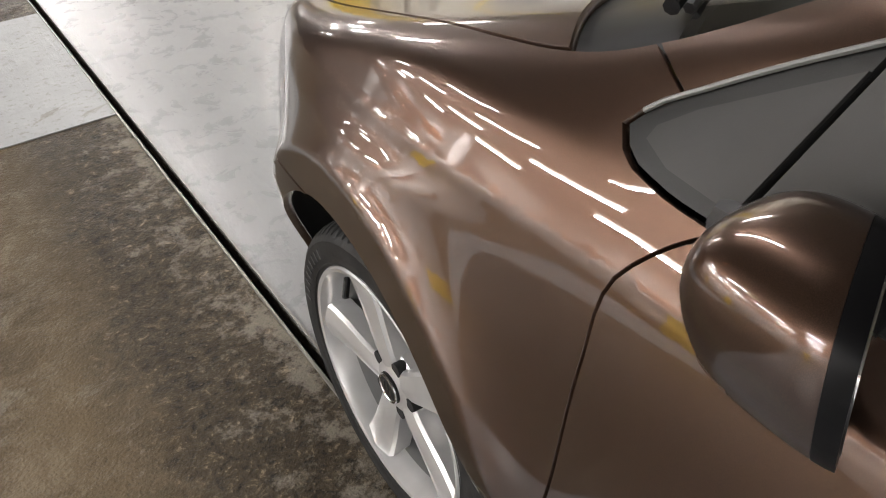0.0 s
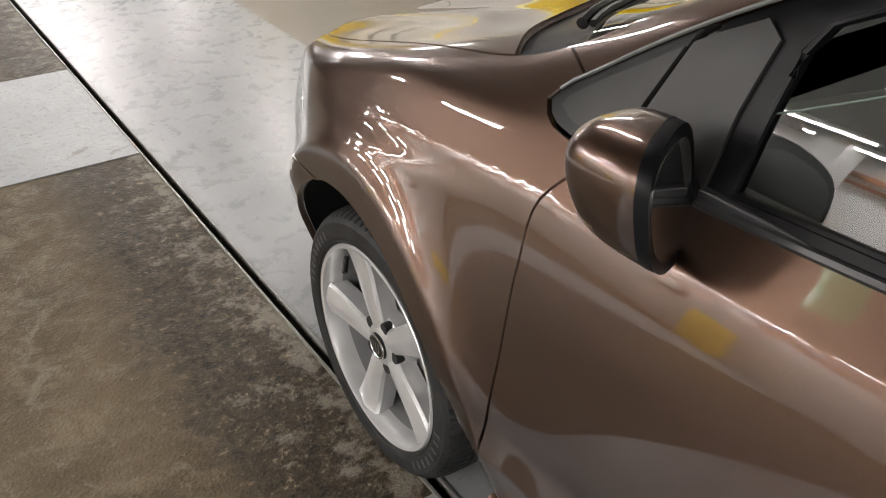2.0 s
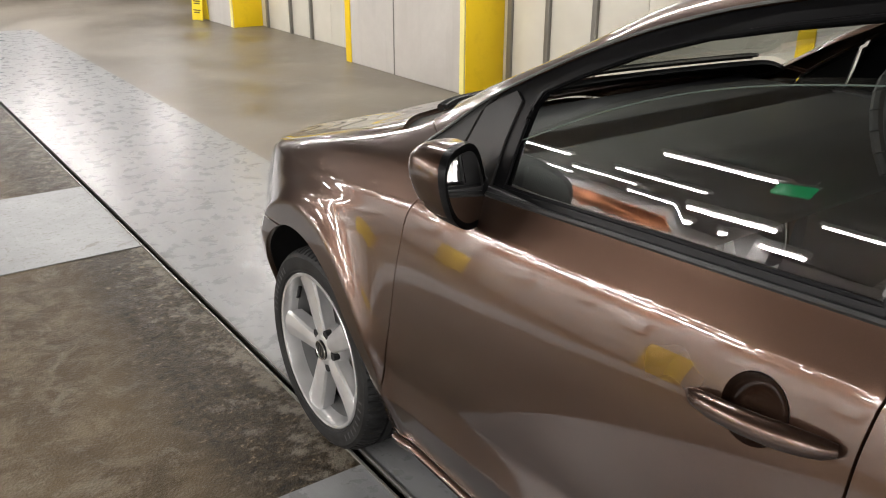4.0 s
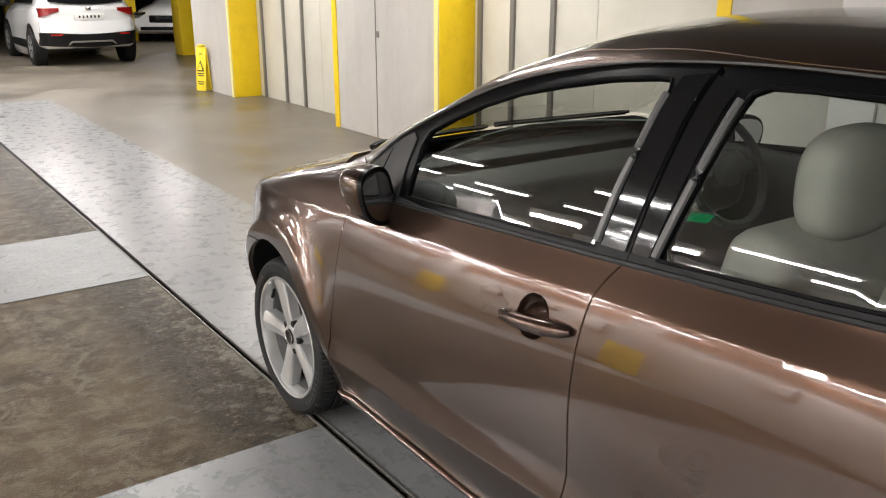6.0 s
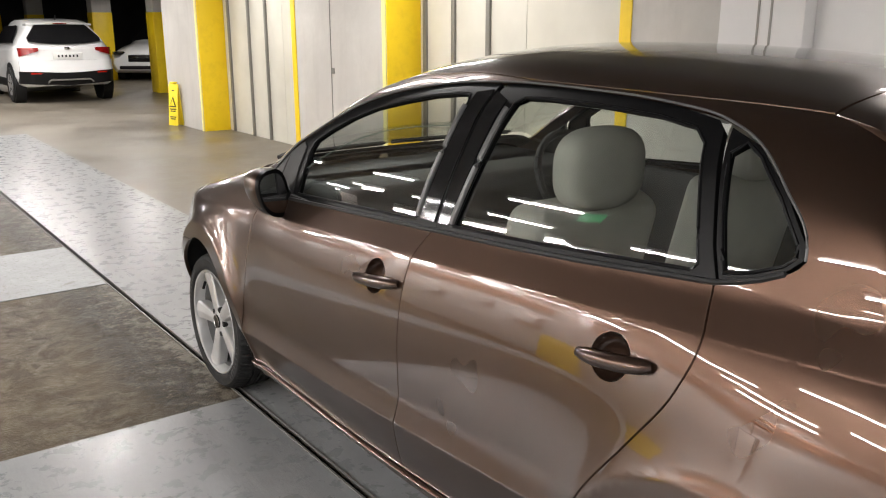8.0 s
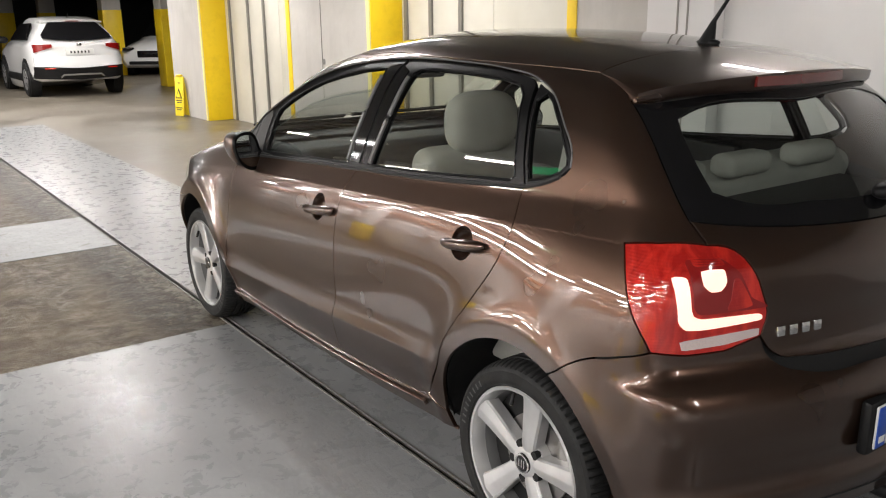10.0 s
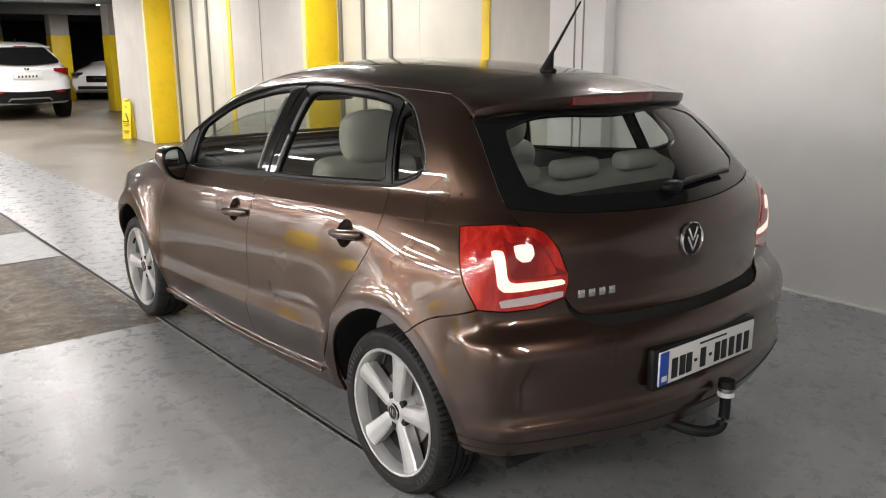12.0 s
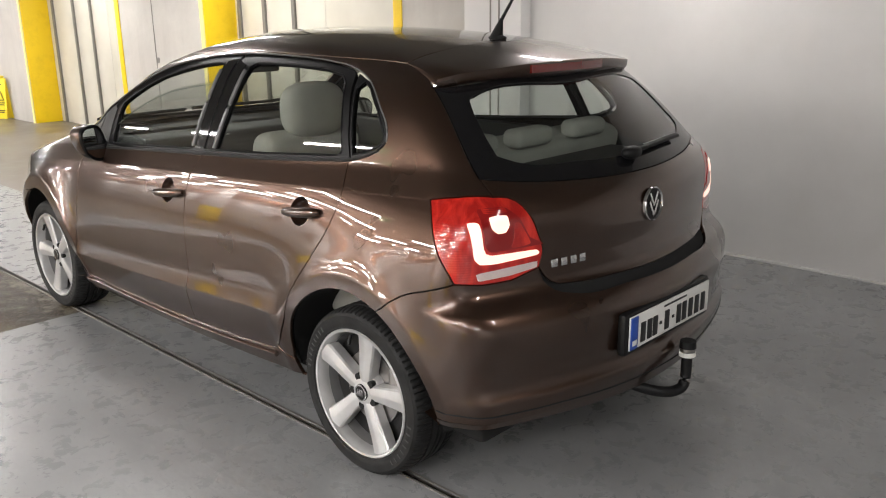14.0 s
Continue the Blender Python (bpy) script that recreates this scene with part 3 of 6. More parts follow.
def half_width(y, z):
    zc = spline(y, CREASE_Y, CREASE_Z)
    wc = spline(y, PLAN_Y, PLAN_W)
    u = (zc - z) / (zc - 0.30)
    b = spline(y, BULGE_Y, BULGE_W)
    low = 0.80 - 0.60 * step(-2.1, -2.7, y)
    q = np.clip(u, 0, 0.55) / 0.55
    s = np.where(u < 0.55, 1 - (1 - q) ** 2.4, 1 - low * (np.clip(u, 0.55, 1.3) - 0.55) ** 2 / 0.2025)
    below = wc + b * s
    # swage along the lower doors: flares out to a sharp edge, then turns under
    d = z - swage_z(y)
    fade = step(-2.13, -2.03, y) * (1 - step(-0.50, -0.30, y))
    below = below + fade * 0.024 * np.where(d > 0, np.clip(1 - d / 0.078, 0, 1) ** 1.4, 1 + 2.2 * d)
    # ledge above the shoulder line, then upright glass that leans in towards the roof
    dz = z - zc
    front = step(-0.62, -0.12, y)
    rise = dz - 0.078
    rise = 0.5 * (rise + np.sqrt(rise * rise + 0.00012))
    above = wc - 0.60 * dz + (0.32 - 1.09 * front) * rise - 0.45 * (1 - front) * rise * rise
    w = -smax(-above, -below, 0.0022)
    # wheel arch flares: an upright lip, then a slope that sweeps in to the flank
    for yc, lip, out, reach in ((ARCH_MID, 0.432, 0.046, 0.060), (HUB_R, 0.414, 0.032, 0.070)):
        r = np.sqrt((y - yc) ** 2 + (z - HUB_Z) ** 2)
        d = smax(r - lip, 0 * r, 0.008)
        low_ = 0.30 + 0.70 * step(0.30, 0.56, z)
        keep = 1 - step(zc - 0.05, zc + 0.015, z)
        w = w + out * low_ * keep * np.exp(-d / (reach * low_)) * step(0.1, 0.2, z)
    return w


def top_z(x, y):
    wind = step(-1.35, -0.9, y) * (1 - step(0.0, 0.6, y))
    yy = y + 0.20 * x * x * wind
    c = 0.12 - 0.09 * step(-1.30, -0.85, y) + 0.02 * step(-0.30, 0.0, y) + 0.03 * step(0.0, 0.4, y)
    roof = 1 - step(-1.30, -0.85, y)
    z = spline(yy, TOP_Y, TOP_Z) - c * x * x - roof * 0.46 * x**4
    hood = step(-0.18, 0.05, y)
    return z + hood * 0.010 * np.exp(-((x - 0.50) / 0.06) ** 2)


def field(p):
    """Below zero inside the body, zero on its skin."""
    x, y, z = np.abs(p[:, 0]), p[:, 1], p[:, 2]
    e = 0.004
    w = half_width(y, z)
    wz = (half_width(y, z + e) - w) / e
    f1 = (x - w) / np.sqrt(1 + np.clip(wz, -1.5, 1.5) ** 2)
    t = top_z(x, y)
    ty = (top_z(x, y + e) - t) / e
    f2 = (z - t) / np.sqrt(1 + np.clip(ty, -2, 2) ** 2)
    cx = 0.30 - 0.06 * step(1.0, 1.3, z)
    r = spline(z, REAR_Z, REAR_Y) + cx * x * x
    rz = (spline(z + e, REAR_Z, REAR_Y) + cx * x * x - r) / e
    f3 = (r - y) / np.sqrt(1 + np.clip(rz, -1.5, 1.5) ** 2)
    f4 = y - (spline(z, NOSE_Z, NOSE_Y) - 0.42 * x * x)
    f = smax(f1, f2, 0.085 - 0.045 * step(-1.3, -0.9, y) - 0.010 * step(-0.35, 0.0, y))
    f = smax(f, f3, 0.085)
    return smax(f, f4, 0.12)


def gradient(p):
    e = 0.003
    out = np.zeros_like(p)
    for i in range(3):
        d = np.zeros(3)
        d[i] = e
        out[:, i] = field(p + d) - field(p - d)
    return out / np.maximum(np.linalg.norm(out, axis=1, keepdims=True), 1e-9)


def cast(start, way, reach=1.6, level=0.0):
    """Where rays from outside meet the skin."""
    lo, hi = np.zeros(len(start)), np.full(len(start), reach)
    n = 52
    prev = np.zeros(len(start))
    found = np.zeros(len(start), bool)
    for k in range(1, n + 1):
        t = np.full(len(start), reach * k / n)
        inside = field(start + way * t[:, None]) < level
        first = inside & ~found
        lo[first], hi[first] = prev[first], t[first]
        found |= inside
        prev = t
    for _ in range(19):
        mid = (lo + hi) / 2
        inside = field(start + way * mid[:, None]) < level
        hi = np.where(inside, mid, hi)
        lo = np.where(inside, lo, mid)
    return start + way * hi[:, None]


def dense(pts, gap=0.02):
    out = []
    for a, b in zip(pts, pts[1:]):
        a, b = np.array(a, float), np.array(b, float)
        n = max(1, int(np.linalg.norm(b - a) / gap))
        out += [a + (b - a) * k / n for k in range(n)]
    return np.array(out + [np.array(pts[-1], float)])


def curve(pts, gap=0.02):
    """A smooth curve through 2D points."""
    p = np.array(pts, float)
    s = np.concatenate([[0], np.cumsum(np.linalg.norm(np.diff(p, axis=0), axis=1))])
    t = np.linspace(0, s[-1], max(2, int(s[-1] / gap) + 1))
    return np.stack([spline(t, s, p[:, i]) for i in range(p.shape[1])], 1) if len(p) > 2 else dense(pts, gap)


def S(pts, smooth=True):
    """A line given from the side as (y, z), laid on the left flank."""
    q = curve(pts) if smooth else dense(pts)
    start = np.stack([np.full(len(q), -1.5), q[:, 0], q[:, 1]], 1)
    return cast(start, np.tile([1.0, 0, 0], (len(q), 1)))


def T(pts, smooth=True):
    """A line given from above as (x, y), laid on the top."""
    q = curve(pts) if smooth else dense(pts)
    start = np.stack([q[:, 0], q[:, 1], np.full(len(q), 1.9)], 1)
    return cast(start, np.tile([0, 0, -1.0], (len(q), 1)))


def B(pts, smooth=True):
    """A line given from behind as (x, z), laid on the tail."""
    q = curve(pts) if smooth else dense(pts)
    start = np.stack([q[:, 0], np.full(len(q), -3.6), q[:, 1]], 1)
    return cast(start, np.tile([0, 1.0, 0], (len(q), 1)))


def N(pts):
    """A line given from the front as (x, z), laid on the nose."""
    q = dense(pts)
    start = np.stack([q[:, 0], np.full(len(q), 1.3), q[:, 1]], 1)
    return cast(start, np.tile([0, -1.0, 0], (len(q), 1)))


def join(*lines):
    out = []
    for l in lines:
        for p in l:
            if not out or np.linalg.norm(p - out[-1]) > 0.004:
                out.append(p)
    if np.linalg.norm(out[0] - out[-1]) < 0.004:
        out.pop()
    return np.array(out)


def arc(yc, a0, a1, r=ARCH, zc=HUB_Z):
    """Part of a wheel arch, from the side; angles in degrees, 0 towards the nose."""
    n = max(3, int(abs(a1 - a0) / 4))
    t = [radians(a0 + (a1 - a0) * k / n) for k in range(n + 1)]
    return S([(yc + r * math.cos(a), zc + r * math.sin(a)) for a in t], smooth=False)


def inset(poly, d):
    """Moves a 2D loop inwards by d."""
    p = np.array(poly)
    area = 0.5 * np.sum(p[:, 0] * np.roll(p[:, 1], -1) - np.roll(p[:, 0], -1) * p[:, 1])
    if area < 0:
        d = -d
    e1 = p - np.roll(p, 1, 0)
    e2 = np.roll(p, -1, 0) - p
    n1 = np.stack([-e1[:, 1], e1[:, 0]], 1) / np.linalg.norm(e1, axis=1, keepdims=True)
    n2 = np.stack([-e2[:, 1], e2[:, 0]], 1) / np.linalg.norm(e2, axis=1, keepdims=True)
    n = n1 + n2
    n /= np.maximum(np.sum(n * n1, 1, keepdims=True) * 1.0, 0.7)
    return p + n * d / np.maximum(np.sum(n * n1, 1, keepdims=True), 0.5)


def inside_loop(loop, q):
    x, y = q[:, 0], q[:, 1]
    r = np.zeros(len(q), bool)
    for (x1, y1), (x2, y2) in zip(loop, np.roll(loop, -1, 0)):
        hit = ((y1 > y) != (y2 > y)) & (x < (x2 - x1) * (y - y1) / ((y2 - y1) if y2 != y1 else 1e-12) + x1)
        r ^= hit
    return r


from mathutils.geometry import delaunay_2d_cdt


class Flat:
    """Maps skin points to a plane and back, along one direction or round an upright axis."""

    def __init__(self, way=None, axis=None):
        self.axis = axis
        if axis is None:
            w = np.array(way, float)
            self.way = w / np.linalg.norm(w)
            up = np.array([0, 0, 1.0]) if abs(self.way[2]) < 0.9 else np.array([0, 1.0, 0])
            self.u = np.cross(up, self.way)
            self.u /= np.linalg.norm(self.u)
            self.v = np.cross(self.way, self.u)

    def down(self, p):
        if self.axis is None:
            return np.stack([p @ self.u, p @ self.v], 1)
        return np.stack([np.arctan2(p[:, 0], (self.axis - p[:, 1]) * self.sign), p[:, 2]], 1)

    sign = 1

    def up(self, q, level):
        n = len(q)
        if self.axis is None:
            start = q[:, :1] * self.u + q[:, 1:] * self.v + self.way * 2.2 + np.array([0, -1.2, 0.7]) @ np.outer(self.way, self.way)
            return cast(start, np.tile(-self.way, (n, 1)), 3.2, level)
        d = np.stack([np.sin(q[:, 0]), -np.cos(q[:, 0]) * self.sign, np.zeros(n)], 1)
        start = np.stack([np.zeros(n), np.full(n, self.axis), q[:, 1]], 1) + d * 2.2
        return cast(start, -d, 2.2, level)


def make_panel(flat, loop, holes=(), level=0.0, gap=0.0022, res=0.022, skirt=0.014, lines=()):
    """A sheet of skin inside a closed line: positions, normals and triangles, with turned-in edges."""
    outer = inset(flat.down(loop), gap)
    inner = [inset(flat.down(h), -gap) for h in holes]
    lo, hi = outer.min(0), outer.max(0)
    step_u = res if flat.axis is None else res / 0.95
    gx, gy = np.meshgrid(np.arange(lo[0], hi[0], step_u), np.arange(lo[1], hi[1], res))
    grid = np.stack([gx.ravel(), gy.ravel()], 1)
    grid[:, 0] += (np.round((grid[:, 1] - lo[1]) / res) % 2) * step_u / 2

    def clear(q):
        keep = inside_loop(outer, q)
        for h in inner:
            keep &= ~inside_loop(h, q)
        edge = np.concatenate([outer] + inner)
        for e in edge:
            keep &= (np.abs(q[:, 0] - e[0]) > res * 0.45) | (np.abs(q[:, 1] - e[1]) > res * 0.45)
        return keep

    if len(lines):
        extra = flat.down(np.array(lines))
        for e in extra:
            grid = grid[(np.abs(grid[:, 0] - e[0]) > res * 0.5) | (np.abs(grid[:, 1] - e[1]) > res * 0.3)]
        grid = np.concatenate([grid, extra])
    grid = grid[clear(grid)]
    verts, edges = [], []
    for l in [outer] + inner:
        b0 = len(verts)
        verts += [tuple(p) for p in l]
        edges += [(b0 + i, b0 + (i + 1) % len(l)) for i in range(len(l))]
    verts += [tuple(p) for p in grid]
    cv, ce, cf, *_ = delaunay_2d_cdt([Vector(p) for p in verts], edges, [], 0, 1e-6)
    q = np.array([tuple(p) for p in cv])
    tri = np.array([f for f in cf if len(f) == 3])
    mid = q[tri].mean(1)
    ok = inside_loop(outer, mid)
    for h in inner:
        ok &= ~inside_loop(h, mid)
    tri = tri[ok]
    used = np.unique(tri)
    remap = -np.ones(len(q), int)
    remap[used] = np.arange(len(used))
    q, tri = q[used], remap[tri]
    pos = flat.up(q, level)
    nor = gradient(pos)
    # outward winding
    fn = np.cross(pos[tri[:, 1]] - pos[tri[:, 0]], pos[tri[:, 2]] - pos[tri[:, 0]])
    if np.sum(fn * nor[tri[:, 0]]) < 0:
        tri = tri[:, ::-1]
    # border edges, turned in
    count = {}
    for f in tri:
        for a, b in ((f[0], f[1]), (f[1], f[2]), (f[2], f[0])):
            count[(a, b)] = 1
    border = [(a, b) for a, b in count if (b, a) not in count]
    P, NN, F = list(pos), list(nor), [tuple(f) for f in tri]
    if skirt:
        for a, b in border:
            k = len(P)
            side = np.cross(pos[b] - pos[a], nor[a])
            side /= max(np.linalg.norm(side), 1e-9)
            P += [pos[a], pos[b], pos[b] - nor[b] * skirt, pos[a] - nor[a] * skirt]
            NN += [side * 0.8 + nor[a] * 0.6, side * 0.8 + nor[b] * 0.6, side, side]
            F.append((k + 1, k, k + 3, k + 2))
    return np.array(P), np.array(NN), F


def panel_object(name, data, material, parent, label="", mirrored=False):
    P, NN, F = data
    if mirrored:
        P, NN = P * np.array([-1, 1, 1]), NN * np.array([-1, 1, 1])
        F = [tuple(reversed(f)) for f in F]
    me = bpy.data.meshes.new(name)
    me.from_pydata(P.tolist(), [], [tuple(int(i) for i in f) for f in F])
    me.shade_smooth()
    NN = NN / np.maximum(np.linalg.norm(NN, axis=1, keepdims=True), 1e-9)
    me.normals_split_custom_set_from_vertices(NN.tolist())
    me.materials.append(material)
    ob = new(name, me)
    ob.parent = parent
    if label:
        tagged(ob, label)
    return ob


def both(name, data, material, parents, label=""):
    return [panel_object(name, data, material, p, label, k == 1) for k, p in enumerate(parents)]


car = new("hatchback_car")
tagged(car, "brown metallic five-door hatchback with silver alloy wheels, parked", "car")
pair = [car, car]

SIDE = Flat((-1, 0, 0.12))
DIAG = Flat((-0.8, 0, 0.6))
SHOULDER = Flat((-0.72, 0.10, 0.69))
TOPW = Flat((0, 0.02, 1))
SCREEN = Flat((0, 0.5, 0.86))
TAIL = Flat(axis=-2.25)
NOSE = Flat(axis=0.15)
NOSE.sign = -1

# lines on the left flank, (y, z) from the side
DLO_LOW_F = S([(-0.52, 0.912), (-0.445, 0.912), (-0.395, 0.922), (-0.378, 0.937)])
DLO_UP = S([(-0.378, 0.937), (-0.395, 0.957), (-0.438, 0.988), (-0.62, 1.105), (-0.82, 1.206), (-1.05, 1.288), (-1.30, 1.334), (-1.55, 1.352), (-1.85, 1.351), (-2.08, 1.340), (-2.24, 1.318), (-2.33, 1.285), (-2.42, 1.215), (-2.487, 1.135), (-2.492, 1.105), (-2.465, 1.082)])
DLO_LOW_Q = S([(-2.465, 1.082), (-2.41, 1.058), (-2.338, 1.039)])
DLO_LOW_R = S([(-2.338, 1.039), (-1.95, 1.005), (-1.506, 0.977)])
DLO_LOW_D = S([(-1.506, 0.977), (-1.0, 0.945), (-0.60, 0.917), (-0.52, 0.912)])
GAP_1 = S([(-0.405, 0.275), (-0.43, 0.413), (-0.451, 0.598), (-0.451, 0.748), (-0.452, 0.838), (-0.478, 0.875), (-0.52, 0.912)])
GAP_2 = S([(-1.447, 0.286), (-1.475, 0.521), (-1.465, 0.729), (-1.464, 0.863), (-1.468, 0.903), (-1.482, 0.94), (-1.506, 0.977)])
GAP_3 = S([(-1.975, 0.318), (-2.02, 0.335), (-2.098, 0.44), (-2.166, 0.579), (-2.265, 0.725), (-2.336, 0.843), (-2.358, 0.947), (-2.345, 1.0), (-2.338, 1.039)])
SILL_F = S([(-0.405, 0.275), (-0.882, 0.267), (-1.447, 0.286)])
SILL_R = S([(-1.447, 0.286), (-1.801, 0.303), (-1.975, 0.318)])
SILL_LOW = S([(-0.380, 0.195), (-0.9, 0.200), (-1.6, 0.215), (-2.12, 0.235)])

# close-set points along the shoulder crease
CREASE = []
for yy in np.arange(-2.72, 0.40, 0.02):
    zz = float(spline(yy, CREASE_Y, CREASE_Z))
    for dz in (-0.013, -0.006, 0.0, 0.006, 0.013):
        CREASE.append((yy, zz + dz * 0.75))
for yy in np.arange(-2.13, -0.38, 0.02):
    for dz in (-0.012, -0.005, 0.0, 0.005, 0.012, 0.022):
        CREASE.append((yy, swage_z(yy) + dz))
for yc, lip in ((ARCH_MID, 0.432), (HUB_R, 0.414)):
    for rr in (lip - 0.010, lip - 0.004, lip + 0.002, lip + 0.008, lip + 0.016):
        for k in range(0, 91):
            aa = radians(-5 + 185 * k / 90)
            CREASE.append((yc + rr * math.cos(aa), HUB_Z + rr * math.sin(aa)))
CREASE = np.array(CREASE)
CREASE = cast(np.stack([np.full(len(CREASE), -1.5), CREASE[:, 0], CREASE[:, 1]], 1), np.tile([1.0, 0, 0], (len(CREASE), 1)))

# front wing
WING_TOP = T([(-0.640, -0.356), (-0.648, -0.31), (-0.655, -0.25), (-0.658, -0.15), (-0.655, -0.04), (-0.647, 0.15), (-0.632, 0.33), (-0.598, 0.48), (-0.545, 0.58)])
k_h = int(np.argmin(np.abs(WING_TOP[:, 1] + 0.262)))
HOOD_SIDE = WING_TOP[k_h:]
LAMP_BACK = S([(0.42, 0.752), (0.36, 0.71), (0.31, 0.66), (0.275, 0.612)])
LAMP_TOP = np.array([WING_TOP[-1], LAMP_BACK[0]])
BUMP_GAP = S([(0.275, 0.612), (0.1204, 0.6287)])
PILLAR_GAP = join(DLO_UP[3:4], WING_TOP[:1])
A_TIP = DLO_UP[:4]


def snap(line, n=8):
    q = dense([tuple(p) for p in line], 0.02)
    for _ in range(6):
        q = q - gradient(q) * field(q)[:, None]
    return q


ARCH_F = arc(ARCH_MID, 68.5, 180, ARCH_FRONT)
ARCH_F2 = S([(-0.377, 0.29), (-0.379, 0.235), (-0.379, 0.195)])
wing_loop = join(GAP_1, DLO_LOW_F, A_TIP, snap(PILLAR_GAP), WING_TOP, snap(LAMP_TOP), LAMP_BACK, BUMP_GAP, ARCH_F, ARCH_F2, S([(-0.379, 0.195), (-0.398, 0.197)]), S([(-0.398, 0.197), (-0.405, 0.275)]))
both("front_wing", make_panel(SHOULDER, wing_loop, res=0.011, lines=CREASE[CREASE[:, 1] > -0.5]), PAINT, pair)

def dish_rim(ym, cz, r=0.047):
    a = np.linspace(0, 2 * math.pi, 29)[:-1]
    return S([(ym + 0.012 + r * 1.02 * math.cos(t), cz + 0.003 + r * 0.98 * math.sin(t)) for t in list(a) + [0.0]], False)[:-1]


DISHES = [(-1.3355, 0.818), (-2.1865, 0.856)]
fdoor = both("front_door", make_panel(SIDE, join(GAP_1, DLO_LOW_D[::-1], GAP_2[::-1], SILL_F[::-1]), [dish_rim(*DISHES[0])], res=0.018, lines=CREASE[(CREASE[:, 1] < -0.40) & (CREASE[:, 1] > -1.55)]), PAINT, pair, "brown painted front door")
rdoor = both("rear_door", make_panel(SIDE, join(GAP_2, DLO_LOW_R[::-1], GAP_3[::-1], SILL_R[::-1]), [dish_rim(*DISHES[1])], res=0.018, lines=CREASE[(CREASE[:, 1] < -1.40) & (CREASE[:, 1] > -2.40)]), PAINT, pair, "brown painted rear door")
sill_loop = join(S([(-0.398, 0.197), (-0.405, 0.275)]), SILL_F, SILL_R, S([(-1.975, 0.318), (-2.02, 0.335)]), S([(-2.02, 0.335), (-2.095, 0.30), (-2.105, 0.235)], False), SILL_LOW[::-1])
both("sill", make_panel(SIDE, sill_loop, res=0.03), PAINT, pair)
both("sill_strip", make_panel(SIDE, join(S([(-0.41, 0.258), (-1.55, 0.275), (-2.0, 0.300)]), S([(-2.0, 0.300), (-2.005, 0.282)]), S([(-2.005, 0.282), (-1.55, 0.253), (-0.41, 0.236)]), S([(-0.41, 0.236), (-0.41, 0.258)])), level=0.016, res=0.02), PAINT, pair, "thin raised brown sill strip")

# rear quarter with roof rail and front pillar in one
ARCH_R = arc(HUB_R, 180 - 66.5, 6)
HATCH_SIDE = B([(-0.628, 0.985), (-0.626, 1.03), (-0.606, 1.12), (-0.570, 1.215), (-0.536, 1.285)])
SPOILER_SIDE = join(HATCH_SIDE[-1:], T([(-0.515, -2.55), (-0.494, -2.42)]))
ROOF_RAIL = T([(-0.494, -2.42), (-0.520, -2.1), (-0.525, -1.7), (-0.505, -1.35), (-0.510, -1.05), (-0.548, -0.80), (-0.600, -0.58), (-0.624, -0.465), (-0.640, -0.356)])
LAMP_SIDE = snap([(-0.722, -2.735, 0.972), (-0.737, -2.770, 0.90), (-0.738, -2.806, 0.82), (-0.727, -2.838, 0.742)])
LAMP_UP = B([(-0.628, 0.985), (-0.67, 0.984)])
lamp_top = snap([tuple(LAMP_UP[0]), tuple((LAMP_UP[0] + LAMP_SIDE[0]) / 2 + np.array([-0.02, 0, 0.004])), tuple(LAMP_SIDE[0])])
BUMPER_GAP = snap([tuple(LAMP_SIDE[-1]), (-0.775, -2.72, 0.690), tuple(ARCH_R[0])])
ARCH_R2 = S([(HUB_R + ARCH * math.cos(radians(6)), HUB_Z + ARCH * math.sin(radians(6))), (-2.100, 0.28), (-2.105, 0.235)], False)
quarter_loop = join(DLO_UP[3:], DLO_LOW_Q, GAP_3[::-1][:-1], S([(-2.02, 0.335), (-2.095, 0.30)], False), ARCH_R[::-1][1:], BUMPER_GAP[::-1], LAMP_SIDE[::-1], lamp_top[::-1], HATCH_SIDE, snap(SPOILER_SIDE), ROOF_RAIL, snap(PILLAR_GAP)[::-1])
both("rear_quarter", make_panel(DIAG, quarter_loop, res=0.018, lines=CREASE[CREASE[:, 1] < -2.30]), PAINT, pair, "brown painted rear quarter and pillar")


def mirror_line(l):
    return l[::-1] * np.array([-1, 1, 1])


# roof, screen, bonnet
ROOF_BACK = T([(-0.494, -2.42), (-0.3, -2.445), (0, -2.455), (0.3, -2.445), (0.494, -2.42)])
k0 = int(np.argmin(np.abs(ROOF_RAIL[:, 1] + 1.02)))
HEADER = T([(ROOF_RAIL[k0][0], ROOF_RAIL[k0][1]), (-0.3, -0.965), (0, -0.945), (0.3, -0.965), (-ROOF_RAIL[k0][0], ROOF_RAIL[k0][1])])
roof_loop = join(ROOF_RAIL[:k0 + 1], HEADER, mirror_line(ROOF_RAIL[:k0 + 1]), ROOF_BACK[::-1])
panel_object("roof", make_panel(TOPW, roof_loop, res=0.03), PAINT, car)
SCREEN_LOW = T([(-0.637, -0.372), (-0.57, -0.345), (-0.48, -0.312), (-0.25, -0.25), (0, -0.225), (0.25, -0.25), (0.48, -0.312), (0.57, -0.345), (0.637, -0.372)])
k1 = int(np.argmin(np.abs(ROOF_RAIL[:, 1] + 0.375)))
screen_loop = join(ROOF_RAIL[k0:k1 + 1], SCREEN_LOW, mirror_line(ROOF_RAIL[k0:k1 + 1]), HEADER[::-1])
panel_object("windscreen", make_panel(SCREEN, screen_loop, level=-0.003, res=0.05, skirt=0), GLASS, car, "curved tinted windscreen glass")
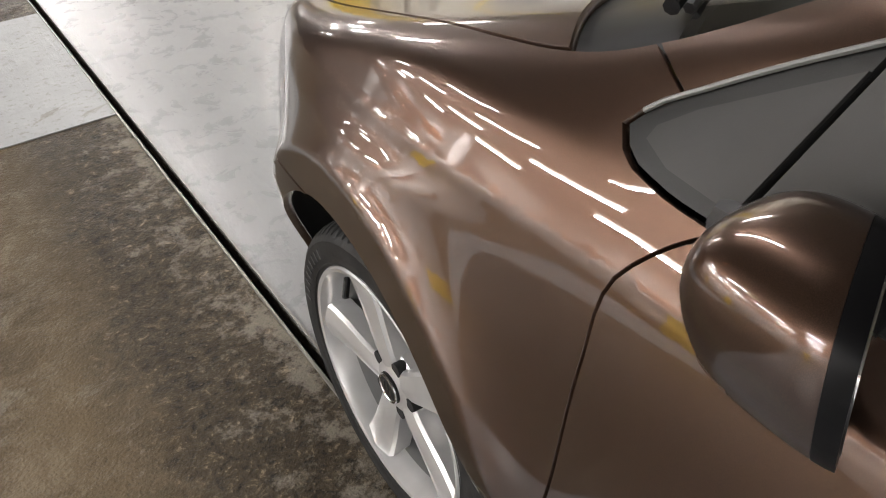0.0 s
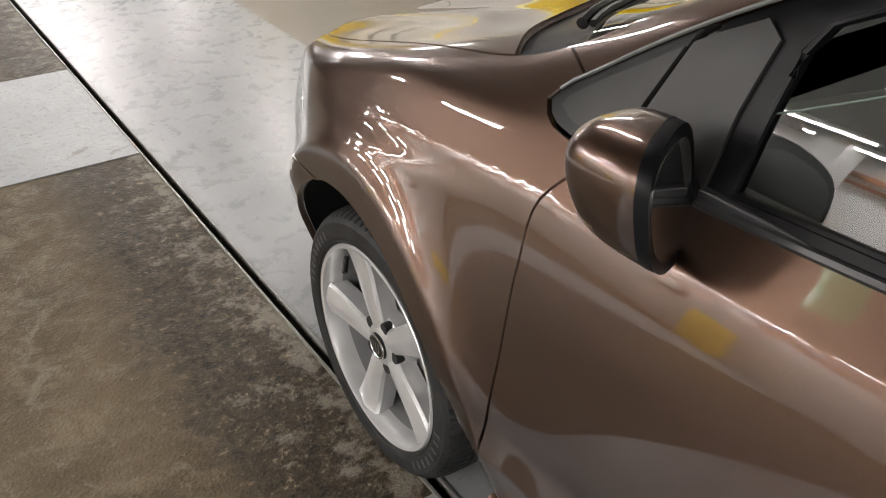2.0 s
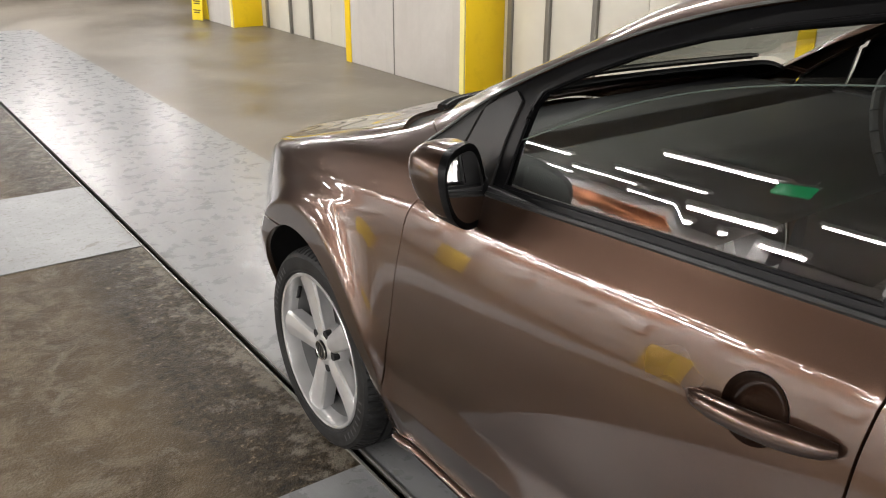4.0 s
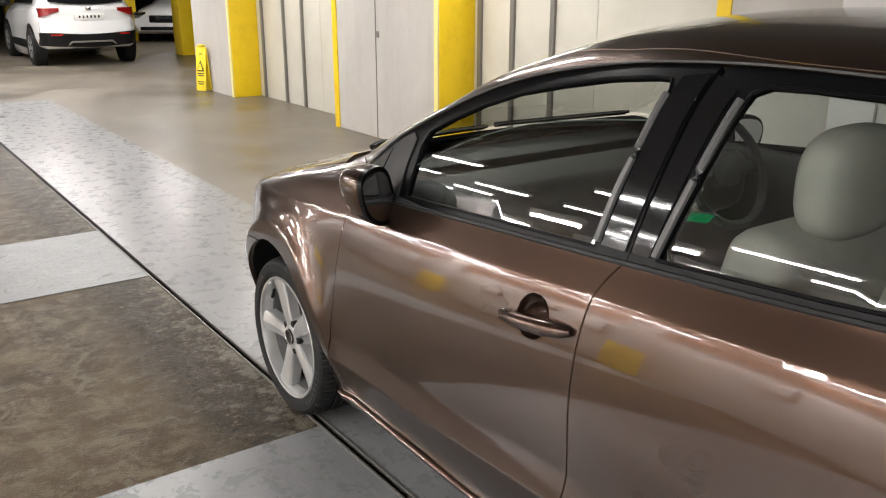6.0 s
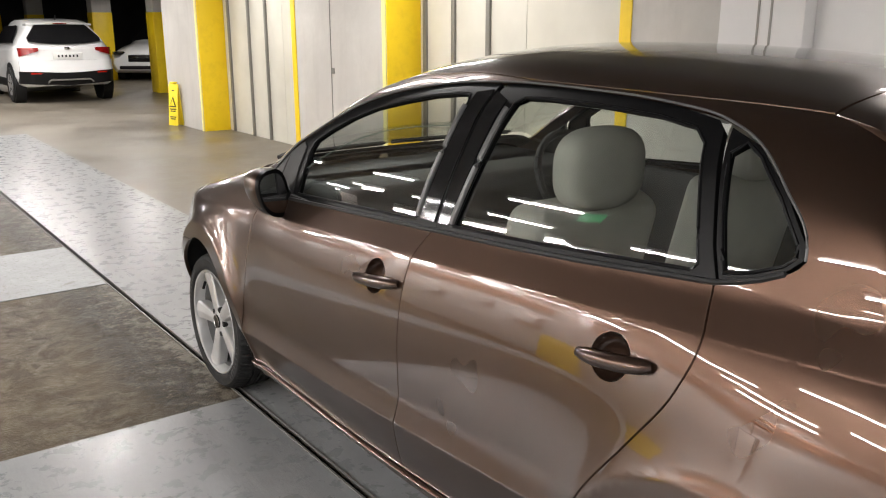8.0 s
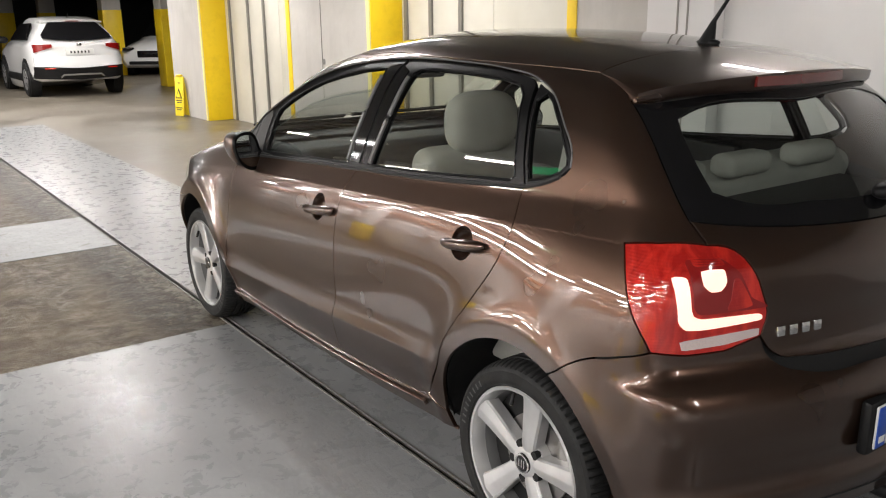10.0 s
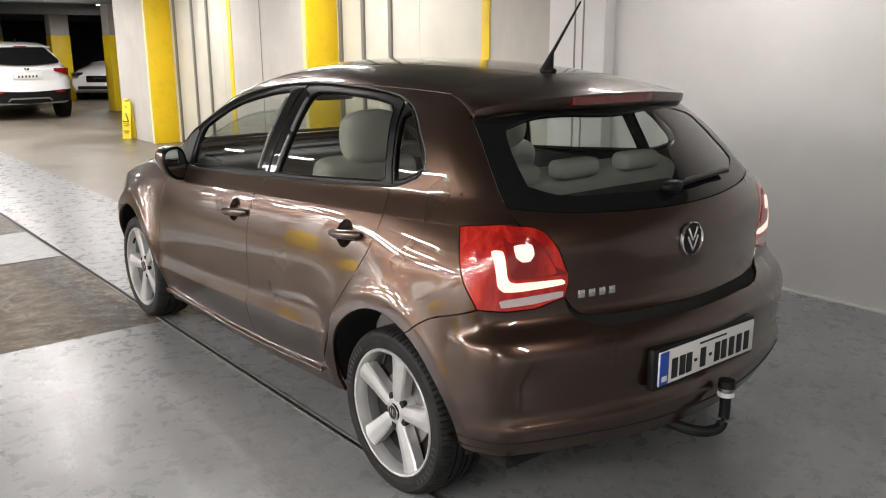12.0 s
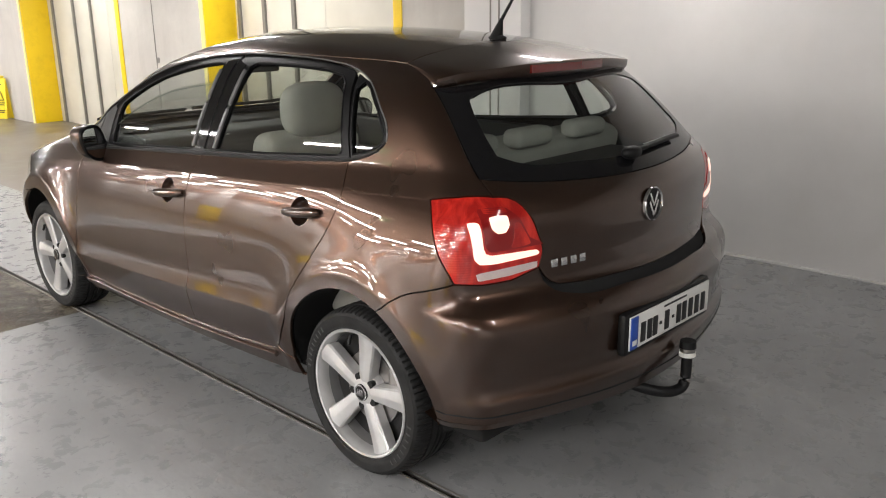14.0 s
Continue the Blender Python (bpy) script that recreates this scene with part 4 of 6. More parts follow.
COWL = T([(float(HOOD_SIDE[0][0]), float(HOOD_SIDE[0][1])), (-0.61, -0.220), (-0.45, -0.155), (-0.2, -0.105), (0, -0.095), (0.2, -0.105), (0.45, -0.155), (0.61, -0.220), (-float(HOOD_SIDE[0][0]), float(HOOD_SIDE[0][1]))])
COWL_END = T([(-0.637, -0.372), (-0.646, -0.32), (-0.653, -0.275)])
cowl_loop = join(COWL_END, COWL, mirror_line(COWL_END), SCREEN_LOW[::-1])
panel_object("cowl", make_panel(TOPW, cowl_loop, level=-0.012, res=0.03), FRAME_BLACK, car, "black plastic wiper cowl")
hood_loop = join(COWL, mirror_line(HOOD_SIDE), T([(0.545, 0.58), (0.40, 0.68), (0.2, 0.735), (0, 0.75), (-0.2, 0.735), (-0.40, 0.68), (-0.545, 0.58)]), HOOD_SIDE[::-1])
panel_object("bonnet", make_panel(TOPW, hood_loop, res=0.025), PAINT, car, "brown painted bonnet")

# headlamps and nose
NOSE_LINE = T([(-0.545, 0.58), (-0.46, 0.645)])
LAMP_LOW = snap([tuple(LAMP_BACK[-1]), (-0.66, 0.56, 0.60), (-0.50, 0.70, 0.62), (-0.40, 0.735, 0.65)])
LAMP_IN = snap([tuple(LAMP_LOW[-1]), tuple(NOSE_LINE[-1])])
head_loop = join(snap(LAMP_TOP)[::-1], NOSE_LINE, LAMP_IN[::-1], LAMP_LOW[::-1], LAMP_BACK[::-1])
heads = both("headlamp", make_panel(NOSE, head_loop, res=0.03), LAMP_CLEAR, pair, "clear headlamp lens")
for hd, k in zip(heads, (0, 1)):
    panel_object("reflector", make_panel(NOSE, head_loop, level=-0.03, gap=0.01, res=0.03), CHROME, hd, "silver headlamp reflector", k == 1)
nose_top = T([(-0.46, 0.645), (-0.2, 0.735), (0, 0.75), (0.2, 0.735), (0.46, 0.645)])
nose_bottom = S([(0.362, 0.23), (0.5, 0.225)])
nb = N([(-0.60, 0.225), (0.60, 0.225)])
nb2 = snap([tuple(nose_bottom[-1]), tuple(nb[0])])
arch_nose = arc(ARCH_MID, -9, 68.5, ARCH_FRONT)
nose_loop = join(nose_top, mirror_line(LAMP_IN), mirror_line(LAMP_LOW), mirror_line(BUMP_GAP[::-1]), mirror_line(arch_nose), mirror_line(nose_bottom[::-1]), mirror_line(nb2[::-1]), nb[::-1], nb2[::-1], nose_bottom[::-1], arch_nose, BUMP_GAP[::-1], LAMP_LOW, LAMP_IN)
panel_object("front_bumper", make_panel(NOSE, nose_loop, res=0.03), PAINT, car, "brown painted front bumper")
grille_loop = N([(-0.33, 0.32), (0.33, 0.32), (0.36, 0.42), (-0.36, 0.42), (-0.33, 0.32)])
panel_object("lower_grille", make_panel(NOSE, join(grille_loop), level=0.003, res=0.04), BLACK_TRIM, car, "black lower grille")

# tail
LAMP_INNER = B([(-0.628, 0.985), (-0.592, 0.981), (-0.566, 0.966), (-0.548, 0.938), (-0.520, 0.870), (-0.503, 0.812), (-0.515, 0.765)])
LAMP_BOTTOM = snap([tuple(LAMP_INNER[-1]), (-0.60, -2.93, 0.740), (-0.68, -2.885, 0.738), tuple(LAMP_SIDE[-1])])
lamp_loop = join(LAMP_SIDE, LAMP_BOTTOM[::-1], LAMP_INNER[::-1], lamp_top)
BT_LOW = B([(-0.515, 0.762), (-0.497, 0.718), (-0.470, 0.692), (-0.42, 0.678), (-0.2, 0.670), (0, 0.667), (0.2, 0.670), (0.42, 0.678), (0.470, 0.692), (0.497, 0.718), (0.515, 0.762)])
TG_LOW = B([(-0.515, 0.765), (-0.490, 0.728), (-0.462, 0.708), (-0.40, 0.700), (-0.2, 0.693), (0, 0.690), (0.2, 0.693), (0.40, 0.700), (0.462, 0.708), (0.490, 0.728), (0.515, 0.765)])
GLASS_LOW = B([(-0.628, 1.030), (-0.5, 1.014), (-0.25, 0.998), (0, 0.993), (0.25, 0.998), (0.5, 1.014), (0.628, 1.030)])
k2 = int(np.argmin(np.abs(HATCH_SIDE[:, 2] - 1.030)))
gate_loop = join(TG_LOW, mirror_line(LAMP_INNER), mirror_line(HATCH_SIDE[:k2 + 1])[::-1], GLASS_LOW[::-1], HATCH_SIDE[:k2 + 1][::-1], LAMP_INNER)
tailgate = panel_object("tailgate", make_panel(TAIL, gate_loop, res=0.02), PAINT, car, "brown painted tailgate")
SPOILER_LOW = B([(-0.543, 1.272), (-0.3, 1.288), (0, 1.293), (0.3, 1.288), (0.543, 1.272)])
k3 = int(np.argmin(np.abs(HATCH_SIDE[:, 2] - 1.272)))
TAILWIN = Flat((0, -0.8, 0.6))
win_outer = join(GLASS_LOW, mirror_line(HATCH_SIDE[k2:k3 + 1][::-1]), SPOILER_LOW[::-1], HATCH_SIDE[k2:k3 + 1][::-1])
win_hole = B([(-0.530, 1.085), (-0.490, 1.068), (-0.25, 1.047), (0, 1.04), (0.25, 1.047), (0.490, 1.068), (0.530, 1.085), (0.520, 1.14), (0.496, 1.21), (0.478, 1.238), (0.44, 1.250), (0, 1.262), (-0.44, 1.250), (-0.478, 1.238), (-0.496, 1.21), (-0.520, 1.14), (-0.530, 1.085)])[:-1]
panel_object("rear_window_surround", make_panel(TAILWIN, win_outer, [win_hole], level=-0.001, res=0.03), GLOSS_BLACK, tailgate, "gloss black border of the rear window")
panel_object("rear_window", make_panel(TAILWIN, win_hole, gap=-0.004, level=-0.004, res=0.04, skirt=0), GLASS_REAR, tailgate, "tinted rear window glass")

lamps = both("tail_lamp", make_panel(TAIL, lamp_loop, res=0.014), LENS_RED, pair, "lit red tail lamp with pale light band")


def on_tail(x, z):
    return B([(x, z), (x + 0.001, z)])[0]


def lamp_patch(name, pts, material, label, level, soft=(0.2, 0.25)):
    q = np.array(pts)
    for c_ in soft:
        q = np.stack([q * (1 - c_) + np.roll(q, -1, 0) * c_, q * c_ + np.roll(q, -1, 0) * (1 - c_)], 1).reshape(-1, 2)
    q[:, 0] = np.maximum(q[:, 0] - 0.018 * np.clip((-0.52 - q[:, 0]) / 0.13, 0, 1), -0.718)
    pts = [tuple(p) for p in q]
    loop = snap([tuple(on_tail(x, z)) for x, z in pts + pts[:1]])[:-1]
    for k, p in enumerate(lamps):
        panel_object(name, make_panel(TAIL, join(loop), level=level, gap=0.0, res=0.012, skirt=0.006), material, p, label, k == 1)


lamp_patch("inner_lens", [(-0.668, 0.958), (-0.60, 0.958), (-0.570, 0.925), (-0.545, 0.862), (-0.496, 0.836), (-0.655, 0.833), (-0.668, 0.85)], LENS_DARK, "dark red inner lens", 0.0015, (0.1, 0.25))
lamp_patch("inner_glow", [(-0.585, 0.915), (-0.572, 0.912), (-0.538, 0.842), (-0.60, 0.838), (-0.590, 0.862)], LENS_RED, "bright red inner zone", 0.0025, (0.12, 0.25))
lamp_patch("slat_panel", [(-0.655, 0.962), (-0.605, 0.962), (-0.598, 0.944), (-0.655, 0.944)], LENS_RED, "finely ribbed red upper lens", 0.003, (0.1,))
for zz in (0.947, 0.952, 0.957):
    lamp_patch("slat", [(-0.652, zz + 0.0012), (-0.604, zz + 0.0012), (-0.604, zz - 0.0012), (-0.652, zz - 0.0012)], LENS_DARK, "thin dark rib", 0.004, ())
lamp_patch("light_band", [(-0.700, 0.922), (-0.674, 0.922), (-0.674, 0.850), (-0.668, 0.832), (-0.650, 0.823), (-0.520, 0.823), (-0.514, 0.806), (-0.640, 0.797), (-0.684, 0.800), (-0.700, 0.818)], LIGHT_BAR, "glowing pale J-shaped light band", 0.003, (0.12, 0.25))
lamp_patch("light_spot", [(-0.648, 0.937), (-0.602, 0.937), (-0.600, 0.905), (-0.612, 0.886), (-0.634, 0.886), (-0.648, 0.903)], LIGHT_BAR, "glowing pale round spot", 0.0035, (0.12, 0.25))
lamp_patch("reversing_lens", [(-0.695, 0.774), (-0.520, 0.786), (-0.521, 0.768), (-0.60, 0.756), (-0.690, 0.752)], LENS_WHITE, "clear white lower lens", 0.002, (0.08,))

# rear bumper
BUMP_X = ((0.800, -2.833, 0.328), (0.785, -2.91, 0.327), (0.70, -3.0, 0.325), (0.5, -3.07, 0.322), (0.25, -3.10, 0.320))
bump_low = snap([(-x, y, z) for x, y, z in BUMP_X] + [(0, -3.115, 0.320)] + [(x, y, z) for x, y, z in BUMP_X[::-1]])
ARCH_R3 = arc(HUB_R, 180 - 66.5, 178)
bump_loop = join(BUMPER_GAP[::-1], LAMP_BOTTOM[::-1], BT_LOW, mirror_line(LAMP_BOTTOM[::-1]), mirror_line(BUMPER_GAP[::-1]), mirror_line(ARCH_R3[::-1]), bump_low[::-1], ARCH_R3[::-1])
rear_bumper = panel_object("rear_bumper", make_panel(TAIL, bump_loop, res=0.02, lines=CREASE[CREASE[:, 1] < -2.60]), PAINT, car, "brown painted rear bumper with crease")
val_low = [tuple(p * np.array([0.985, 1, 1]) + np.array([0, 0.012, -0.022])) for p in bump_low]
bm = bmesh.new()
r1 = [bm.verts.new(tuple(p + np.array([0, 0.006, -0.001]))) for p in bump_low]
r2 = [bm.verts.new(p) for p in val_low]
r3 = [bm.verts.new((p[0] * 0.93, p[1] + 0.25, p[2] + 0.02)) for p in val_low]
for a_, b_ in ((r1, r2), (r2, r3)):
    for i in range(len(r1) - 1):
        bm.faces.new((a_[i], a_[i + 1], b_[i + 1], b_[i]))
bmesh.ops.recalc_face_normals(bm, faces=bm.faces)
part("valance", bm, PAINT, rear_bumper, "brown lower bumper lip")
seam = snap([(-x, y, z + 0.030) for x, y, z in BUMP_X] + [(0, -3.115, 0.350)] + [(x, y, z + 0.030) for x, y, z in BUMP_X[::-1]])
part("lip_groove", tube_bm([tuple(p) for p in seam], 0.0028, 6), CAVITY, rear_bumper, "thin dark groove above the bumper lip")

# dark shells behind the gaps
both("inner_shell", make_panel(SIDE, join(S([(-0.37, 0.22), (-0.40, 0.88)]), S([(-0.40, 0.88), (-1.5, 0.955), (-2.36, 1.015), (-2.6, 0.96)]), S([(-2.6, 0.96), (-2.6, 0.72)]), arc(HUB_R, 108, 6, 0.40), S([(-2.06, 0.25), (-0.37, 0.22)])), [dish_rim(*d_, 0.052) for d_ in DISHES], level=-0.016, res=0.05, skirt=0), CAVITY, pair, "dark cavity behind the panel gaps")
panel_object("inner_tail", make_panel(TAIL, join(snap([(-0.74, -2.70, 0.94), (-0.76, -2.72, 0.70)]), snap([(-0.76, -2.72, 0.70), (-0.76, -2.78, 0.62), (-0.5, -3.05, 0.60), (0, -3.1, 0.60), (0.5, -3.05, 0.60), (0.76, -2.78, 0.62), (0.76, -2.72, 0.70)]), snap([(0.76, -2.72, 0.70), (0.74, -2.70, 0.94)]), snap([(0.74, -2.70, 0.94), (0.6, -2.85, 0.97), (0, -3.0, 0.97), (-0.6, -2.85, 0.97), (-0.74, -2.70, 0.94)])), level=-0.018, res=0.05, skirt=0), CAVITY, car, "dark cavity behind the tail")

# side windows: black frames with real openings
k4 = int(np.argmin(np.abs(DLO_UP[:, 1] + 0.585)))
tip_loop = join(DLO_LOW_F, DLO_UP[:k4 + 1], S([(-0.585, float(DLO_UP[k4][2])), (-0.52, 0.912)]))
both("corner_trim", make_panel(SIDE, tip_loop, level=-0.003, gap=0.003, res=0.02), TRIM_GREY, pair, "dark grey plastic window corner trim")
CORNERP = [(-0.522, 0.929), (-0.445, 0.929), (-0.410, 0.938), (-0.413, 0.950), (-0.4456, 0.976), (-0.570, 1.057)]
both("corner_plate", make_panel(SIDE, join(S(CORNERP + CORNERP[:1], False)), level=0.0005, gap=0.0, res=0.02, skirt=0.005), SAIL, pair, "grey satin corner plate")


def up_edge(y, down=0.0):
    k = int(np.argmin(np.abs(DLO_UP[:, 1] - y)))
    return (float(DLO_UP[k][1]), float(DLO_UP[k][2]) - down)


def low_edge(y, up=0.0):
    l = np.concatenate([DLO_LOW_D, DLO_LOW_R, DLO_LOW_Q])
    k = int(np.argmin(np.abs(l[:, 1] - y)))
    return (float(l[k][1]), float(l[k][2]) + up)


TUCK = 0.003
front_out = [low_edge(-0.525, TUCK), low_edge(-1.0, TUCK), low_edge(-1.50, TUCK), up_edge(-1.545, TUCK), up_edge(-1.42, TUCK), up_edge(-1.30, TUCK), up_edge(-1.17, TUCK), up_edge(-1.05, TUCK), up_edge(-0.93, TUCK), up_edge(-0.82, TUCK), up_edge(-0.70, TUCK), up_edge(-0.60, TUCK)]
front_hole = [(-0.698, 0.944), (-1.05, 0.967), (-1.418, 0.989), (-1.430, 1.10), (-1.447, 1.20), (-1.460, 1.300), (-1.450, 1.318), (-1.40, 1.317), (-1.28, 1.304), (-1.15, 1.278), (-1.02, 1.246), (-0.905, 1.207), (-0.80, 1.160), (-0.724, 1.120), (-0.708, 1.09), (-0.702, 1.02)]
rear_out = [low_edge(-1.512, TUCK), low_edge(-1.9, TUCK), low_edge(-2.335, TUCK), (-2.312, 1.10), (-2.280, 1.20), (-2.243, 1.300), up_edge(-2.22, TUCK + 0.004), up_edge(-2.10, TUCK), up_edge(-1.95, TUCK), up_edge(-1.80, TUCK), up_edge(-1.65, TUCK), up_edge(-1.555, TUCK)]
rear_hole = [(-1.572, 1.000), (-1.9, 1.020), (-2.280, 1.050), (-2.292, 1.062), (-2.256, 1.17), (-2.219, 1.275), (-2.185, 1.300), (-2.08, 1.315), (-1.9, 1.324), (-1.75, 1.326), (-1.665, 1.323), (-1.640, 1.310), (-1.620, 1.22), (-1.600, 1.12)]
quarter_out = [(-2.342, 1.044), (-2.40, 1.059), (-2.462, 1.084), (-2.487, 1.108), (-2.482, 1.135), (-2.42, 1.211), up_edge(-2.34, TUCK), (-2.255, 1.306), (-2.286, 1.20), (-2.318, 1.10)]
quarter_hole = [(-2.346, 1.058), (-2.402, 1.071), (-2.455, 1.093), (-2.473, 1.112), (-2.468, 1.133), (-2.412, 1.202), (-2.345, 1.264), (-2.305, 1.285), (-2.281, 1.264), (-2.310, 1.16)]


def window_set(frame_name, out, hole, owners, label, lowered=None):
    o = join(S(out + out[:1], False))
    h = join(S(hole + hole[:1], False))
    fr = both(frame_name, make_panel(SIDE, o, [h], level=-0.005, gap=0.001, res=0.03, skirt=0.02), FRAME_BLACK, owners, label)
    shut = make_panel(SIDE, h, level=-0.012, gap=-0.006, res=0.05, skirt=0)
    if lowered:
        low = make_panel(SIDE, join(S(lowered + lowered[:1], False)), level=-0.012, gap=-0.006, res=0.05, skirt=0)
        pane = panel_object("window_glass", low, GLASS, owners[0], "tinted side window glass, wound down a little")
        rim_ = S(lowered[4:])
        part("glass_edge", tube_bm([tuple(p - n * 0.012) for p, n in zip(rim_, gradient(rim_))], 0.0013, 6), GLASS_EDGE, pane, "pale polished glass edge")
        panel_object("window_glass", shut, GLASS, owners[1], "tinted side window glass", True)
    else:
        both("window_glass", shut, GLASS, owners, "tinted side window glass")
    for side_, owner in enumerate(owners):
        pts = S(hole + hole[:1], False) * (np.array([-1, 1, 1]) if side_ else 1)
        nn = gradient(pts)
        strip = tube_bm([tuple(p - n * 0.007) for p, n in zip(pts, nn)], 0.0045, 6)
        part("window_seal", strip, FRAME_BLACK, owner, "black rubber window seal")
    return fr


front_pane = front_hole[:4] + [(-1.452, 1.243), (-1.25, 1.217), (-1.15, 1.200), (-1.03, 1.170), (-0.89, 1.120), (-0.702, 1.030)]
window_set("window_frame", front_out, front_hole, fdoor, "black front window frame", front_pane)
window_set("window_frame", rear_out, rear_hole, rdoor, "black rear window frame")
window_set("quarter_frame", quarter_out, quarter_hole, pair, "black quarter window frame")
SAILP = [(-0.527, 0.924), (-0.668, 0.930), (-0.672, 1.02), (-0.684, 1.095), up_edge(-0.66, 0.016), up_edge(-0.600, 0.014), (-0.579, 1.066)]
both("mirror_sail", make_panel(SIDE, join(S(SAILP + SAILP[:1], False)), level=0.0005, res=0.03, skirt=0.006), SAIL, fdoor, "grey satin mirror mounting plate")
PILL = [(-1.432, 0.993), (-1.500, 0.995), (-1.540, 1.335), (-1.475, 1.325)]
both("pillar_cover", make_panel(SIDE, join(S(PILL + PILL[:1], False)), level=0.0, res=0.03, skirt=0.006), GLOSS_BLACK, fdoor, "gloss black pillar cover")
PILL = [(-1.512, 0.995), (-1.560, 0.998), (-1.612, 1.315), (-1.552, 1.333)]
both("pillar_cover", make_panel(SIDE, join(S(PILL + PILL[:1], False)), level=0.0, res=0.03, skirt=0.006), GLOSS_BLACK, rdoor, "gloss black pillar cover")
# satin grey guide strips beside the centre pillar
for line, owners in (([(-1.422, 1.000), (-1.434, 1.10), (-1.451, 1.20), (-1.462, 1.29)], fdoor), ([(-1.571, 1.005), (-1.596, 1.12), (-1.616, 1.22), (-1.630, 1.295)], rdoor)):
    gp = S(line)
    for k, o in enumerate(owners):
        sx = np.array([-1, 1, 1]) if k else 1
        part("guide_strip", tube_bm([tuple(p) for p in gp * sx], 0.008, 8), GREY_STRIP, o, "satin grey window guide strip")
# bright line round the window opening
for k, o in enumerate(pair):
    sx = np.array([-1, 1, 1]) if k else 1
    part("waist_strip", tube_bm([tuple(p) for p in join(DLO_LOW_Q, DLO_LOW_R, DLO_LOW_D)[::2] * sx], 0.006, 6), WAIST, o, "dark grey rubber waist strip")
    part("roof_strip", tube_bm([tuple(p) for p in DLO_UP[1:-2] * sx], 0.0028, 6), GREY_STRIP, o, "thin satin grey strip above the windows")

# ---- wheels ----
def build_wheel(turn):
    """A wheel round the x axis, outer face towards -x; the disc is the part, the rest hangs on it."""
    # barrel with lip
    bm = lathe([(0.2205, 0.088), (0.2225, 0.096), (0.2195, 0.100), (0.2125, 0.098), (0.2080, 0.088), (0.2040, 0.066), (0.1980, 0.03), (0.1950, -0.09), (0.2205, -0.095)], 72)
    wheel = part("wheel", bm, RIM, car, "silver five-spoke alloy wheel")
    # added liner whose darker grey stands for the shade behind the spokes
    part("barrel", lathe([(0.2015, 0.056), (0.1965, 0.03), (0.1945, 0.005)], 72), BARREL, wheel, "shaded inner barrel")
    # tyre with grooves and cut shoulders
    half = [(0.2195, 0.084), (0.2230, 0.096), (0.2330, 0.1015), (0.2480, 0.1035), (0.2640, 0.1010), (0.2665, 0.1015), (0.2760, 0.0955), (0.2825, 0.0870), (0.2868, 0.0760), (0.2888, 0.0660), (0.2900, 0.0530), (0.2900, 0.0450), (0.2835, 0.0440), (0.2835, 0.0360), (0.2905, 0.0350), (0.2910, 0.0150), (0.2840, 0.0140), (0.2840, 0.0050), (0.2912, 0.0040)]
    prof = half + [(r, -h) for r, h in reversed(half)]
    seg = 336
    bm = lathe(prof, seg)
    bm.verts.ensure_lookup_table()
    for i, (r, h) in enumerate(prof):
        if 0.05 < abs(h) < 0.090 and r > 0.280:
            for k in range(seg):
                if k % 4 == 0:
                    v_ = bm.verts[i * seg + k]
                    f = (r - 0.0055) / r
                    v_.co.y *= f
                    v_.co.z *= f
    tyre = part("tyre", bm, TYRE, wheel, "black rubber tyre with cut tread", sharp=28)
    # raised ring and worn markings on the side wall
    bm = lathe([(0.2270, 0.0990), (0.2285, 0.1012), (0.2300, 0.1005)], 96)
    part("bead_ring", bm, TYRE, wheel)
    for a in list(range(8, 50, 5)) + list(range(188, 236, 6)):
        rot = Matrix.Rotation(radians(a), 4, "X")
        part("marking", box_bm(rot @ Vector((-0.1030, 0.248, 0)), (0.002, 0.017, 0.006), 0, rot), LETTER, wheel)
    # spokes
    st = [(0.040, 0.027, 0.080), (0.070, 0.0275, 0.0835), (0.105, 0.030, 0.085), (0.150, 0.0345, 0.0865), (0.190, 0.0385, 0.0900), (0.2100, 0.0415, 0.0935)]
    for n in range(5):
        bm = bmesh.new()
        rings = []
        for r, w, h in st:
            row = [(-w, h - 0.046), (-w, h - 0.012), (-w * 0.86, h - 0.0055), (-w * 0.10, h), (w * 0.10, h), (w * 0.86, h - 0.0055), (w, h - 0.012), (w, h - 0.046)]
            rings.append([bm.verts.new((-hh, r, ww)) for ww, hh in row])
        for r1, r2 in zip(rings, rings[1:]):
            for k in range(7):
                bm.faces.new((r1[k], r1[k + 1], r2[k + 1], r2[k]))
        bmesh.ops.recalc_face_normals(bm, faces=bm.faces)
        bmesh.ops.transform(bm, matrix=Matrix.Rotation(radians(turn + 72 * n), 4, "X"), verts=bm.verts)
        part("spoke", bm, RIM, wheel, sharp=24)
    bm = lathe([(0.0005, 0.081), (0.030, 0.081), (0.040, 0.0795), (0.052, 0.074), (0.066, 0.060), (0.070, 0.03)], 48)
    part("hub", bm, RIM, wheel)
    bm = lathe([(0.0005, 0.0875), (0.022, 0.087), (0.0285, 0.085), (0.0295, 0.078)], 32)
    cap = part("centre_cap", bm, BLACK_TRIM, wheel, "dark centre cap with silver ring")
    part("ring", lathe([(0.0225, 0.0872), (0.024, 0.0888), (0.027, 0.0882), (0.028, 0.086)], 40), CHROME, wheel)
    bm = bmesh.new()
    for y, z, a in ((-0.010, 0.0, 0), (0.0, 0.0, 0), (0.010, 0.0, 0)):
        add_box(bm, (-0.0878, y, z), (0.002, 0.0035, 0.024), Matrix.Rotation(radians(a), 4, "X"))
    part("badge_bars", bm, CHROME, wheel)
